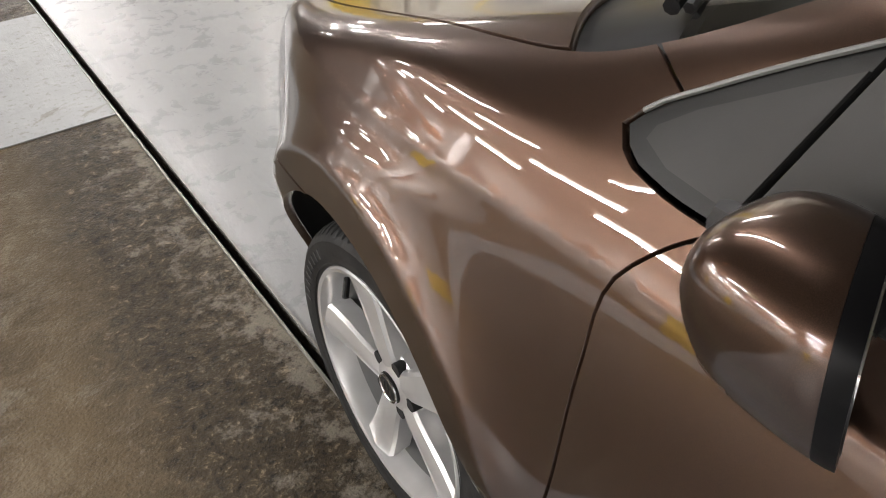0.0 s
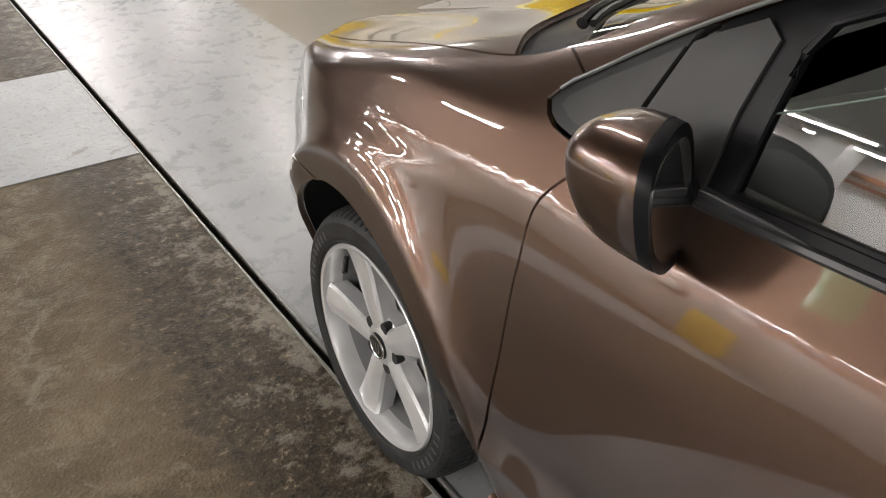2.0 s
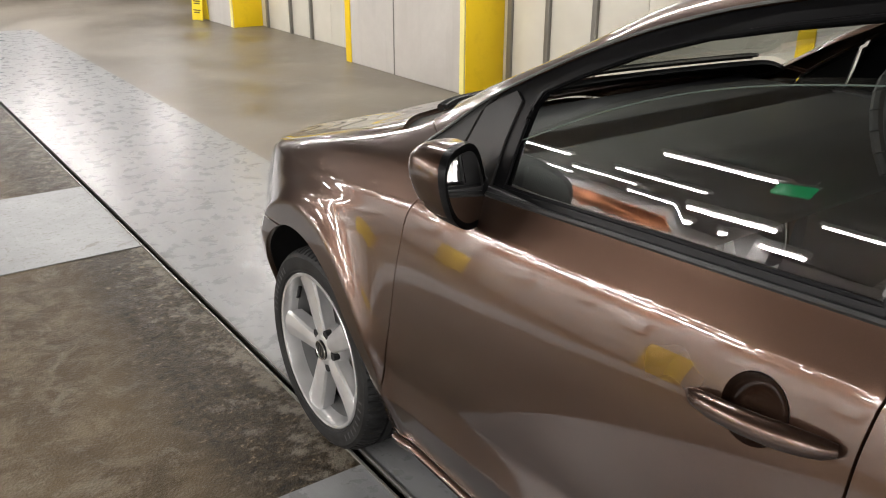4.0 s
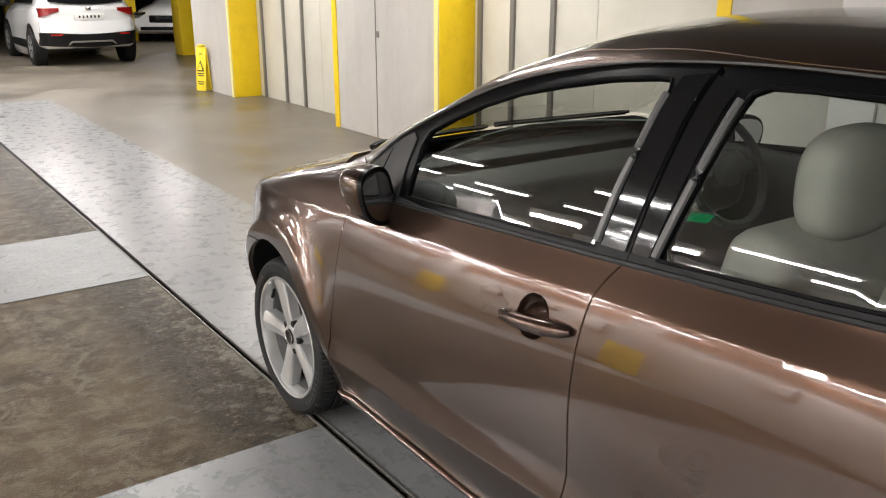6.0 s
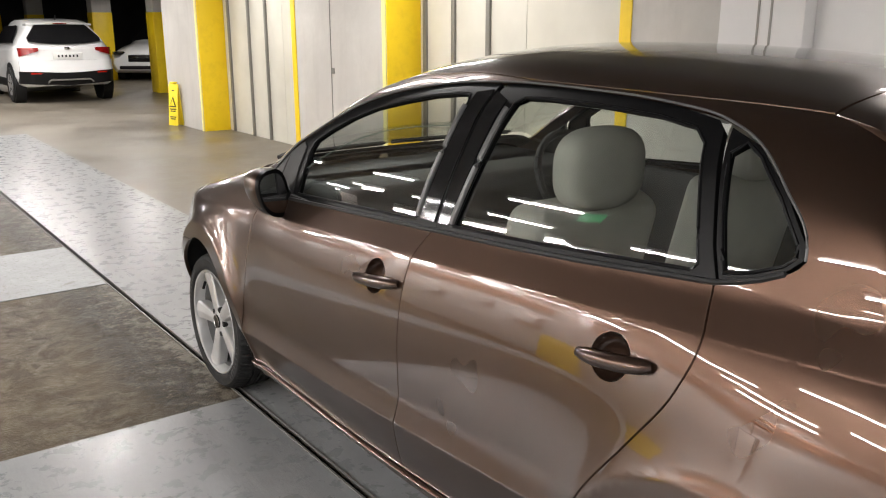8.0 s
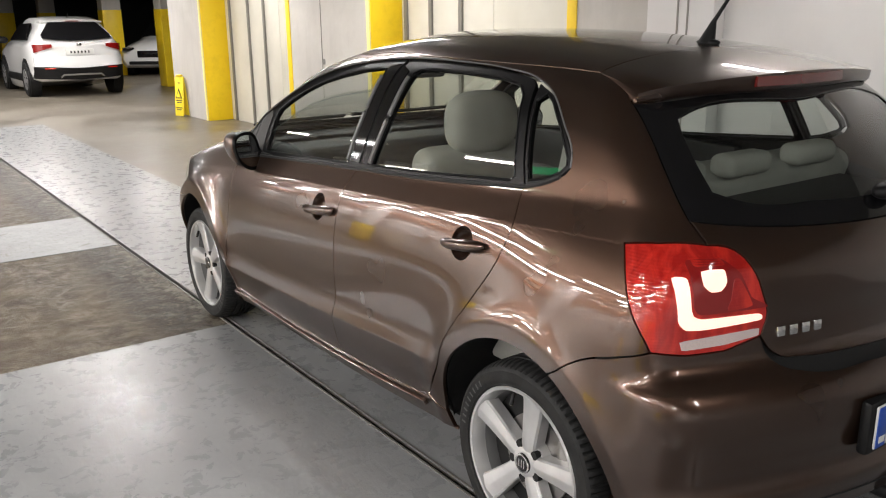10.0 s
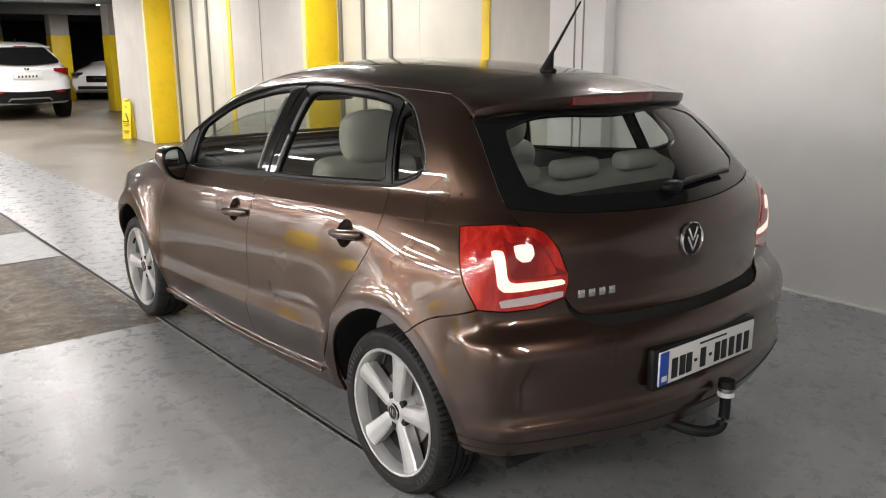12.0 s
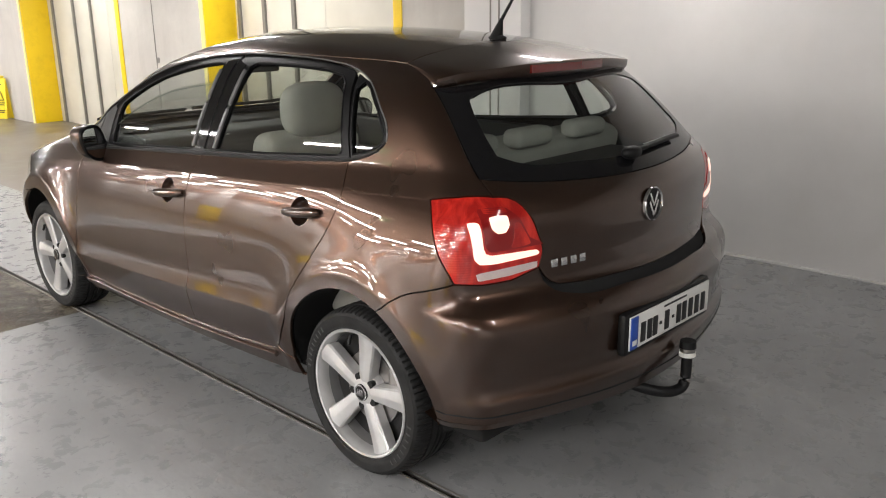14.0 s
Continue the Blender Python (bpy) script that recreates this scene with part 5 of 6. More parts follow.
    for n in range(5):
        a = radians(turn + 36 + 72 * n)
        y, z = 0.0525 * math.cos(a), 0.0525 * math.sin(a)
        bm = bmesh.new()
        add_cyl(bm, (-0.060, y, z), (-0.0775, y, z), 0.0135, 0.0125, 16)
        part("wheel_bolt", bm, CAVITY, wheel, "dark recessed wheel bolt")
    a = radians(turn - 27)
    bm = tube_bm([(-0.070, 0.195 * math.cos(a), 0.195 * math.sin(a)), (-0.088, 0.165 * math.cos(a), 0.165 * math.sin(a))], 0.006, 10)
    part("valve", bm, BLACK_TRIM, wheel)
    part("brake_disc", lathe([(0.03, 0.042), (0.065, 0.044), (0.070, 0.032), (0.128, 0.032), (0.128, 0.024), (0.07, 0.023)], 48), STEEL, wheel, "grey steel brake disc")
    part("caliper", box_bm((-0.030, -0.115, 0.045), (0.03, 0.05, 0.11), 0.010), STEEL, wheel, "grey brake caliper")
    part("backing", lathe([(0.0005, 0.022), (0.193, 0.022), (0.193, 0.01)], 40), CAVITY, wheel)
    return wheel


def place_wheel(w, x, y, side):
    w.matrix_basis = Matrix.Translation((x, y, HUB_Z)) @ Matrix.Rotation(0 if side < 0 else math.pi, 4, "Z")


w1 = build_wheel(71)
place_wheel(w1, -0.687, HUB_F, -1)
w2 = build_wheel(100)
place_wheel(w2, -0.704, HUB_R, -1)
for src, y in ((w1, HUB_F), (w2, HUB_R)):
    c_ = copy_thing(src, Matrix.Identity(4))
    place_wheel(c_, 0.702, y, 1)

# wheel housings: dark drums open to the outside
for y in (ARCH_MID, HUB_R):
    for s in (-1, 1):
        bm = bmesh.new()
        n = 28
        a0, a1 = (4, 176) if y == ARCH_MID else (-2, 182)
        rim_r = 0.367 if y == ARCH_MID else 0.367
        ra, rb, rc = [], [], []
        for k in range(n + 1):
            a = radians(a0 + (a1 - a0) * k / n)
            xo = min(0.765, float(half_width(np.array([y + 0.380 * math.cos(a)]), np.array([HUB_Z + 0.380 * math.sin(a)]))[0]) - 0.035)
            yr, zr = y + rim_r * math.cos(a), HUB_Z + rim_r * math.sin(a)
            rc.append(bm.verts.new((s * (float(half_width(np.array([yr]), np.array([zr]))[0]) - 0.016), yr, zr)))
            ra.append(bm.verts.new((s * xo, y + 0.380 * math.cos(a), HUB_Z + 0.380 * math.sin(a))))
            rb.append(bm.verts.new((s * 0.52, y + 0.380 * math.cos(a), HUB_Z + 0.380 * math.sin(a))))
        for k in range(n):
            bm.faces.new((ra[k], ra[k + 1], rb[k + 1], rb[k]))
            bm.faces.new((rc[k], rc[k + 1], ra[k + 1], ra[k]))
        bm.faces.new(rb)
        part("wheel_housing", bm, CAVITY, car, "dark wheel housing liner")
part("underbody", box_bm((0, -1.23, 0.215), (1.30, 3.3, 0.05), 0.02), CAVITY, car, "dark underbody")
part("floor_pan", box_bm((0, -1.23, 0.30), (1.42, 1.7, 0.04), 0.01), CAVITY, car)

# ---- handles ----
for doors, y0, y1, z0, z1, cz in ((fdoor, -1.229, -1.442, 0.803, 0.827, 0.818), (rdoor, -2.095, -2.278, 0.850, 0.871, 0.856)):
    for s, door in zip((-1, 1), doors):
        ym = (y0 + y1) / 2
        base = S([(ym + 0.004, cz), (ym, cz)])[-1]
        n = gradient(base[None])[0]
        # painted round dish sunk into the door
        bm = bmesh.new()
        ring = []
        for rr, deep in ((0.0475, 0.0), (0.0465, 0.003), (0.044, 0.012), (0.039, 0.021), (0.030, 0.028), (0.015, 0.031)):
            a_ = np.linspace(0, 2 * math.pi, 33)[:-1]
            yz = np.stack([ym + 0.012 + rr * 1.02 * np.cos(a_), cz + 0.003 + rr * 0.98 * np.sin(a_)], 1)
            pos = cast(np.stack([np.full(32, -1.5), yz[:, 0], yz[:, 1]], 1), np.tile([1.0, 0, 0], (32, 1))) - n * deep
            ring.append([bm.verts.new((float(p[0]) * (1 if s < 0 else -1), float(p[1]), float(p[2]))) for p in pos])
        for r1, r2 in zip(ring, ring[1:]):
            for q in range(32):
                bm.faces.new((r1[q], r1[(q + 1) % 32], r2[(q + 1) % 32], r2[q]))
        bm.faces.new(ring[-1])
        bmesh.ops.recalc_face_normals(bm, faces=bm.faces)
        bmesh.ops.reverse_faces(bm, faces=bm.faces)
        part("handle_dish", bm, PAINT, door, "brown painted dish behind the handle", sharp=60)
        # bowed grip
        pts, rad = [], []
        for k in range(15):
            t = k / 14
            y = y0 + (y1 - y0) * t
            z = z0 + (z1 - z0) * t
            p = cast(np.array([[-1.5, y, z]]), np.array([[1.0, 0, 0]]))[0]
            lift = 0.020 * math.sin(math.pi * min(1, max(0, t))) ** 0.6
            pts.append(((float(p[0]) - 0.004 - lift) * (1 if s < 0 else -1), y, z))
            rad.append(0.007 + 0.0105 * math.sin(math.pi * t) ** 0.4 + 0.0015 * step(0.55, 0.70, t))
        bm = tube_bm(pts, rad, 14)
        part("door_handle", bm, PAINT, door, "brown painted bow door handle")

# ---- door mirrors ----
def shell(c, s, way, power=2.7):
    """A mirror housing: a rounded block that narrows towards the car at its foot."""
    bm = egg(c, s, power, 64, 44)
    for v_ in bm.verts:
        h = max(0.0, (c[2] + s[2] - v_.co.z) / (2 * s[2]))
        v_.co.x -= way * (0.052 * h ** 2.2 - 0.010)
        v_.co.y -= 0.022 * h ** 2
    return bm


def egg(c, s, power=2.6, seg=44, rings=26):
    bm = bmesh.new()
    rows = []
    sp = lambda v_, e: math.copysign(abs(v_) ** e, v_)
    for i in range(rings + 1):
        b = -math.pi / 2 + math.pi * i / rings
        row = []
        for k in range(seg):
            a = 2 * math.pi * k / seg
            e = 2 / power
            row.append(bm.verts.new((c[0] + s[0] * sp(math.cos(b), e) * sp(math.cos(a), e), c[1] + s[1] * sp(math.cos(b), e) * sp(math.sin(a), e), c[2] + s[2] * sp(math.sin(b), e))))
        rows.append(row)
    for r1, r2 in zip(rows, rows[1:]):
        for k in range(seg):
            bm.faces.new((r1[k], r1[(k + 1) % seg], r2[(k + 1) % seg], r2[k]))
    bmesh.ops.remove_doubles(bm, verts=bm.verts, dist=0.0005)
    bmesh.ops.recalc_face_normals(bm, faces=bm.faces)
    return bm


def cut(bm, co, no):
    bmesh.ops.bisect_plane(bm, geom=bm.verts[:] + bm.edges[:] + bm.faces[:], plane_co=co, plane_no=no, clear_outer=True)
    edges = [e for e in bm.edges if e.is_boundary]
    if edges:
        bmesh.ops.holes_fill(bm, edges=edges)
    bmesh.ops.recalc_face_normals(bm, faces=bm.faces)
    return bm


for s, door in zip((-1, 1), fdoor):
    def m_(x, y, z):
        return (s * x, y, z)

    C_ = m_(0.796, -0.650, 0.948)
    R_ = (0.072, 0.078, 0.083)
    big_ = lambda k: tuple(v_ * k for v_ in R_)
    tilt = (-0.46 * s, -1, 0.10)
    back = (0.46 * s, 1, -0.10)
    upper = cut(cut(shell(C_, R_, s, 2.9), m_(0.80, -0.672, 0.955), tilt), m_(0.80, -0.65, 0.899), (0, -0.15, -1))
    mirror = part("door_mirror", upper, PAINT, door, "brown painted door mirror housing", sharp=60)
    bm = cut(cut(shell(C_, big_(0.995), s, 2.8), m_(0.80, -0.672, 0.955), tilt), m_(0.80, -0.65, 0.8975), (0, 0.15, 1))
    part("lower_shell", bm, BLACK_TRIM, mirror, "black lower mirror shell")
    bm = cut(cut(shell(C_, (0.0715, 0.084, 0.0825), s, 2.9), m_(0.80, -0.688, 0.955), tilt), m_(0.80, -0.6722, 0.955), back)
    part("bezel", bm, FRAME_BLACK, mirror, "black mirror rim")
    bm = cut(cut(shell(C_, (0.060, 0.092, 0.069), s, 3.0), m_(0.80, -0.6895, 0.955), tilt), m_(0.80, -0.686, 0.955), back)
    part("mirror_glass", bm, MIRROR, mirror, "mirror glass")
    bm = cut(cut(shell(C_, big_(1.008), s, 2.9), m_(0.80, -0.65, 0.925), (0, 0.15, 1)), m_(0.80, -0.65, 0.917), (0, -0.15, -1))
    bm = cut(bm, m_(0.80, -0.640, 0.94), (0, -1, 0))
    part("indicator", bm, LENS_SMOKE, mirror, "slim smoked indicator lens")
    bm = tube_bm([m_(0.705, -0.640, 0.925), m_(0.74, -0.643, 0.925), m_(0.78, -0.645, 0.928)], [0.026, 0.022, 0.024], 12)
    part("mirror_arm", bm, BLACK_TRIM, mirror, "black mirror arm")

# ---- roof spoiler, brake light, aerial, wipers ----
bm = bmesh.new()
cols = []
xs_ = np.linspace(-0.496, 0.496, 41)
front = cast(np.stack([xs_, -2.422 - 0.033 * (1 - (xs_ / 0.496) ** 2), np.full(41, 1.9)], 1), np.tile([0, 0, -1.0], (41, 1)))
for x0_, f in zip(xs_, front):
    e = abs(x0_) / 0.496
    x, xm = x0_ * 0.538 / 0.496, x0_ * 0.518 / 0.496
    ye = -2.712 + 0.30 * x * x + 0.03 * max(0, e - 0.93) / 0.07
    zt = 1.342 - 0.095 * x * x - 0.012 * max(0, e - 0.93) / 0.07
    zf = float(f[2])
    cols.append([bm.verts.new(p) for p in ((x0_, f[1], zf - 0.012), (x0_, f[1] - 0.003, zf), (xm, f[1] * 0.55 + ye * 0.45, zf * 0.5 + zt * 0.5 + 0.006), (x, ye + 0.012, zt), (x, ye, zt - 0.006), (x, ye + 0.004, min(zt - 0.012, 1.296) - 0.014 * e**6), (x, ye + 0.014, min(zt - 0.016, 1.288) - 0.020 * e**6), (x, ye + 0.10, 1.262 - 0.012 * e**6))])
for a_, b_ in zip(cols, cols[1:]):
    for k in range(7):
        bm.faces.new((a_[k], a_[k + 1], b_[k + 1], b_[k]))
bm.faces.new(cols[0])
bm.faces.new(cols[-1])
bmesh.ops.recalc_face_normals(bm, faces=bm.faces)
spoiler = part("roof_spoiler", bm, PAINT, tailgate, "brown painted roof spoiler", sharp=50)
bm = bmesh.new()
cols = []
for x in np.linspace(-0.205, 0.205, 21):
    ye = -2.712 + 0.30 * x * x
    cols.append([bm.verts.new(p) for p in ((x, ye + 0.008, 1.331), (x, ye - 0.007, 1.328), (x, ye - 0.006, 1.302), (x, ye + 0.008, 1.300))])
for a_, b_ in zip(cols, cols[1:]):
    for k in range(3):
        bm.faces.new((a_[k], a_[k + 1], b_[k + 1], b_[k]))
bm.faces.new(cols[0])
bm.faces.new(cols[-1])
bmesh.ops.recalc_face_normals(bm, faces=bm.faces)
part("brake_light", bm, BRAKE_RED, tailgate, "dark red high brake light")
az = float(T([(0, -2.38), (0.001, -2.38)])[0][2])
bm = egg((0, -2.385, az + 0.001), (0.018, 0.042, 0.012), 2.2, 20, 10)
aerial = part("aerial", bm, BLACK_TRIM, car, "black roof aerial")
bm = bmesh.new()
add_cyl(bm, (0, -2.380, az), (0.012, -2.395, az + 0.070), 0.026, 0.006, 18)
part("aerial_foot", bm, BLACK_TRIM, aerial)
part("aerial_mast", tube_bm([(0.010, -2.392, az + 0.06), (0.03, -2.44, az + 0.15), (0.052, -2.49, az + 0.245)], [0.0065, 0.005, 0.0035], 10), BLACK_TRIM, aerial)
wq = snap([(0.36, -2.94, 1.06), (0.15, -2.96, 1.045), (-0.02, -2.97, 1.035)])
wn = gradient(wq)
wip = part("rear_wiper", tube_bm([tuple(p + n * 0.020) for p, n in zip(wq, wn)], 0.008, 8), BLACK_TRIM, tailgate, "black rear wiper")
part("blade", tube_bm([tuple(p + n * 0.009 + np.array([0, 0, 0.012])) for p, n in zip(wq[:-4], wn[:-4])], 0.006, 6), BLACK_TRIM, wip)
part("pivot", egg(tuple(wq[-1] + wn[-1] * 0.016), (0.045, 0.028, 0.022), 2.2, 20, 10), BLACK_TRIM, wip)
for line in ([(-0.605, -0.338), (-0.45, -0.272), (-0.25, -0.222), (-0.06, -0.200)], [(-0.02, -0.215), (0.2, -0.225), (0.38, -0.262), (0.54, -0.318)]):
    fq = T(line)
    fn_ = gradient(fq)
    fw = part("front_wiper", tube_bm([tuple(p + n * 0.004) for p, n in zip(fq, fn_)], 0.009, 8), BLACK_TRIM, car, "black windscreen wiper")
    part("blade", tube_bm([tuple(p + n * 0.003 + np.array([0, -0.020, 0.006])) for p, n in zip(fq, fn_)], 0.006, 6), BLACK_TRIM, fw)

# ---- tail badge, name bars, number plate, tow bar ----
pb_ = on_tail(-0.014, 0.885)
nb_ = Vector(gradient(pb_[None])[0])
rotb = nb_.to_track_quat("Z", "Y").to_matrix().to_4x4()


def badge_part(name, bm, material, label=""):
    bmesh.ops.transform(bm, matrix=Matrix.Translation(pb_) @ rotb, verts=bm.verts)
    return part(name, bm, material, tailgate, label)


bm = bmesh.new()
add_cyl(bm, (0, 0, 0.001), (0, 0, 0.006), 0.056, 0.054, 40)
badge_part("badge", bm, BLACK_TRIM, "round dark badge with silver ring")
bm = bmesh.new()
for r0, r1_, z in ((0.049, 0.057, 0.009),):
    prof = [(r0, 0.005), (r0 + 0.001, z), ((r0 + r1_) / 2, z + 0.003), (r1_ - 0.001, z), (r1_, 0.002)]
    seg = 48
    rings = [[bm.verts.new((r * math.cos(2 * math.pi * k / seg), r * math.sin(2 * math.pi * k / seg), h)) for k in range(seg)] for r, h in prof]
    for a_, b_ in zip(rings, rings[1:]):
        for k in range(seg):
            bm.faces.new((a_[k], a_[(k + 1) % seg], b_[(k + 1) % seg], b_[k]))
bmesh.ops.recalc_face_normals(bm, faces=bm.faces)
badge_part("badge_ring", bm, CHROME)
bm = bmesh.new()
for y, l in ((0.016, 0.050), (-0.014, 0.056)):
    for k in (-1, 1):
        add_box(bm, (k * l * 0.24, y, 0.008), (0.0095, l, 0.006), Matrix.Rotation(radians(-28 * k), 4, "Z"), 0.002)
badge_part("badge_bars", bm, CHROME)
for k in range(4):
    x = -0.462 + 0.036 * k
    p_ = on_tail(x, 0.770)
    n_ = Vector(gradient(p_[None])[0])
    bm = box_bm((0, 0, 0.003), (0.024, 0.026, 0.006), 0.003)
    bmesh.ops.transform(bm, matrix=Matrix.Translation(p_) @ n_.to_track_quat("Z", "Y").to_matrix().to_4x4(), verts=bm.verts)
    part("name_bar", bm, CHROME, tailgate, "small chrome name bar")

py, px = -3.148, -0.014
part("plate_recess", box_bm((px, py + 0.012, 0.520), (0.555, 0.03, 0.140), 0.010), BLACK_TRIM, rear_bumper, "black number plate holder")
plate = part("number_plate", box_bm((px, py - 0.008, 0.524), (0.52, 0.006, 0.111), 0.002), PLATE_WHITE, rear_bumper, "white rear number plate with blue band")
part("blue_band", box_bm((px - 0.237, py - 0.012, 0.524), (0.042, 0.003, 0.107), 0.001), PLATE_BLUE, plate)
for x in (-0.183, -0.143, -0.108, -0.073, -0.033, 0.008, 0.046, 0.084, 0.128, 0.172, 0.216):
    dash = x in (-0.073, 0.008)
    wdt, hgt = (0.014, 0.010) if dash else (0.029, 0.066)
    part("plate_bar", box_bm((px + x, py - 0.012, 0.514), (wdt, 0.002, hgt), 0.002), INK, plate)
part("plate_bar", box_bm((px + 0.02, py - 0.012, 0.565), (0.15, 0.002, 0.007), 0.001), INK, plate)
part("plate_bar", box_bm((px - 0.237, py - 0.0145, 0.492), (0.026, 0.002, 0.018), 0.001), PLATE_WHITE, plate)
bend = curve([(-0.10, -3.00, 0.285), (-0.10, -3.09, 0.272), (-0.055, -3.150, 0.254), (0.0, -3.180, 0.246), (0.036, -3.190, 0.254), (0.053, -3.190, 0.285), (0.055, -3.190, 0.33), (0.055, -3.190, 0.365)], 0.012)
tow = part("tow_bar", tube_bm([tuple(q_) for q_ in bend], 0.0185, 16), BLACK_TRIM, car, "black tow bar with capped ball")
part("tow_ball", egg((0.055, -3.190, 0.385), (0.027, 0.027, 0.027), 2.0, 20, 12), STEEL, tow, "steel tow ball")
bm = bmesh.new()
add_cyl(bm, (0.055, -3.19, 0.392), (0.055, -3.19, 0.416), 0.029, 0.027, 20)
part("ball_cap", bm, BLACK_TRIM, tow)
bm = bmesh.new()
add_cyl(bm, (0.055, -3.19, 0.362), (0.055, -3.19, 0.378), 0.0285, None, 20)
part("white_band", bm, PLATE_WHITE, tow)
part("socket", egg((-0.17, -3.06, 0.285), (0.026, 0.03, 0.024), 2.6, 18, 10), CAVITY, tow)

# ---- interior ----
def seat(x, y, name, label, width=0.50):
    ob = part(name, box_bm((x, y + 0.22, 0.50), (width, 0.52, 0.16), 0.05, seg=4), FABRIC, car, label)
    part("backrest", box_bm((x, y - 0.05, 0.76), (width - 0.02, 0.15, 0.60), 0.06, Matrix.Rotation(radians(14), 4, "X"), 4), FABRIC, ob)
    return ob


for x in (-0.36, 0.36):
    st_ = seat(x, -1.58, "front_seat", "pale grey fabric front seat")
    part("headrest", egg((x, -1.735, 1.135), (0.145, 0.062, 0.108), 2.9, 28, 16), FABRIC, st_)
    for dx in (-0.06, 0.06):
        part("headrest_post", tube_bm([(x + dx, -1.715, 1.0), (x + dx, -1.725, 1.06)], 0.006, 8), CHROME, st_)
bench = part("rear_seat", box_bm((0, -2.05, 0.52), (1.26, 0.5, 0.16), 0.05, seg=4), FABRIC, car, "pale grey fabric rear bench")
part("backrest", box_bm((0, -2.42, 0.80), (1.24, 0.15, 0.52), 0.05, Matrix.Rotation(radians(16), 4, "X"), 4), FABRIC, bench)
for x in (-0.33, -0.02, 0.33):
    part("headrest", box_bm((x, -2.55, 1.06), (0.21, 0.09, 0.07), 0.028, seg=4), FABRIC, bench)
part("parcel_shelf", box_bm((0, -2.68, 0.955), (1.10, 0.30, 0.02), 0.006), DASH, car, "dark parcel shelf")
dash = part("dashboard", box_bm((0, -0.62, 0.84), (1.28, 0.45, 0.22), 0.07, seg=4), DASH, car, "dark dashboard")
part("dash_top", box_bm((0, -0.42, 0.90), (1.22, 0.4, 0.10), 0.04, seg=3), DASH, dash)
bm = bmesh.new()
for k in range(24):
    a0, a1 = 2 * math.pi * k / 24, 2 * math.pi * (k + 1) / 24
    add_cyl(bm, (0.18 * math.cos(a0), 0.18 * math.sin(a0), 0), (0.18 * math.cos(a1), 0.18 * math.sin(a1), 0), 0.015, None, 8)
add_box(bm, (0, 0, -0.01), (0.34, 0.04, 0.02), None, 0.006)
add_box(bm, (0, 0, -0.01), (0.12, 0.10, 0.04), None, 0.015)
bmesh.ops.transform(bm, matrix=Matrix.Translation((0.36, -0.93, 0.92)) @ Matrix.Rotation(radians(65), 4, "X"), verts=bm.verts)
part("steering_wheel", bm, DASH, car, "dark steering wheel")
part("rear_view_mirror", box_bm((0, -0.86, 1.255), (0.22, 0.03, 0.06), 0.014, seg=3), DASH, car, "dark rear view mirror")
panel_object("headlining", make_panel(TOPW, roof_loop, level=-0.03, gap=-0.01, res=0.08, skirt=0), LINING, car, "pale grey headlining")
for k, dr in enumerate(fdoor):
    sx = -1 if k == 0 else 1
    part("door_card", box_bm((sx * 0.70, -1.0, 0.66), (0.06, 1.0, 0.56), 0.02), DASH, dr, "dark door card")
for k, dr in enumerate(rdoor):
    sx = -1 if k == 0 else 1
    part("door_card", box_bm((sx * 0.69, -1.79, 0.70), (0.06, 0.52, 0.58), 0.02), DASH, dr, "dark door card")
part("load_floor", box_bm((0, -2.75, 0.55), (1.10, 0.5, 0.04), 0.01), DASH, car)
part("bulkhead", box_bm((0, -0.30, 0.62), (1.28, 0.06, 0.6), 0.01), CAVITY, car)

# ---- cars parked in the far bays, and the floor sign ----
def far_car(name, label, stations, paint, rear=True):
    """A plain parked car from cross sections; nose towards +y when rear is True."""
    ob = new(name)
    tagged(ob, label, "car")
    sgn = 1 if rear else -1
    bm = bmesh.new()
    rings = []
    for y, zb, zm, zt, wm, wt in stations:
        row = []
        pts = [(wm * 0.86, zb), (wm * 0.97, zb + 0.12), (wm, zb + (zm - zb) * 0.6), (wm * 0.975, zm), (wt + 0.02, zt - 0.10), (wt * 0.93, zt - 0.03), (wt * 0.6, zt)]
        for x, z in pts:
            row.append((x, z))
        full = row + [(-x, z) for x, z in reversed(row)]
        rings.append([bm.verts.new((x, sgn * y, z)) for x, z in full])
    n = len(rings[0])
    for a_, b_ in zip(rings, rings[1:]):
        for k in range(n):
            bm.faces.new((a_[k], a_[(k + 1) % n], b_[(k + 1) % n], b_[k]))
    bm.faces.new(rings[0])
    bm.faces.new(rings[-1])
    bmesh.ops.recalc_face_normals(bm, faces=bm.faces)
    part("body", bm, paint, ob, sharp=40)
    return ob


def simple_wheel(parent, x, y, r=0.34):
    bm = lathe([(0.20, 0.10), (r - 0.05, 0.115), (r - 0.01, 0.10), (r, 0.06), (r, -0.10), (0.2, -0.1)], 40)
    w = part("wheel", bm, TYRE, parent, "black tyre with silver rim")
    w.location = (x, y, r)
    if x > 0:
        w.rotation_euler[2] = math.pi
    bm = lathe([(0.001, 0.09), (0.06, 0.09), (0.21, 0.105), (0.215, 0.08)], 40)
    rm = part("rim", bm, RIM, w)
    for n in range(5):
        a = 2 * math.pi * n / 5 + 0.3
        part("slot", box_bm((-0.1005, 0.13 * math.cos(a), 0.13 * math.sin(a)), (0.006, 0.10, 0.035), 0.004, Matrix.Rotation(a, 4, "X")), CAVITY, w)


suv = new("white_suv")
tagged(suv, "white crossover parked with its tail towards the driving lane", "car")


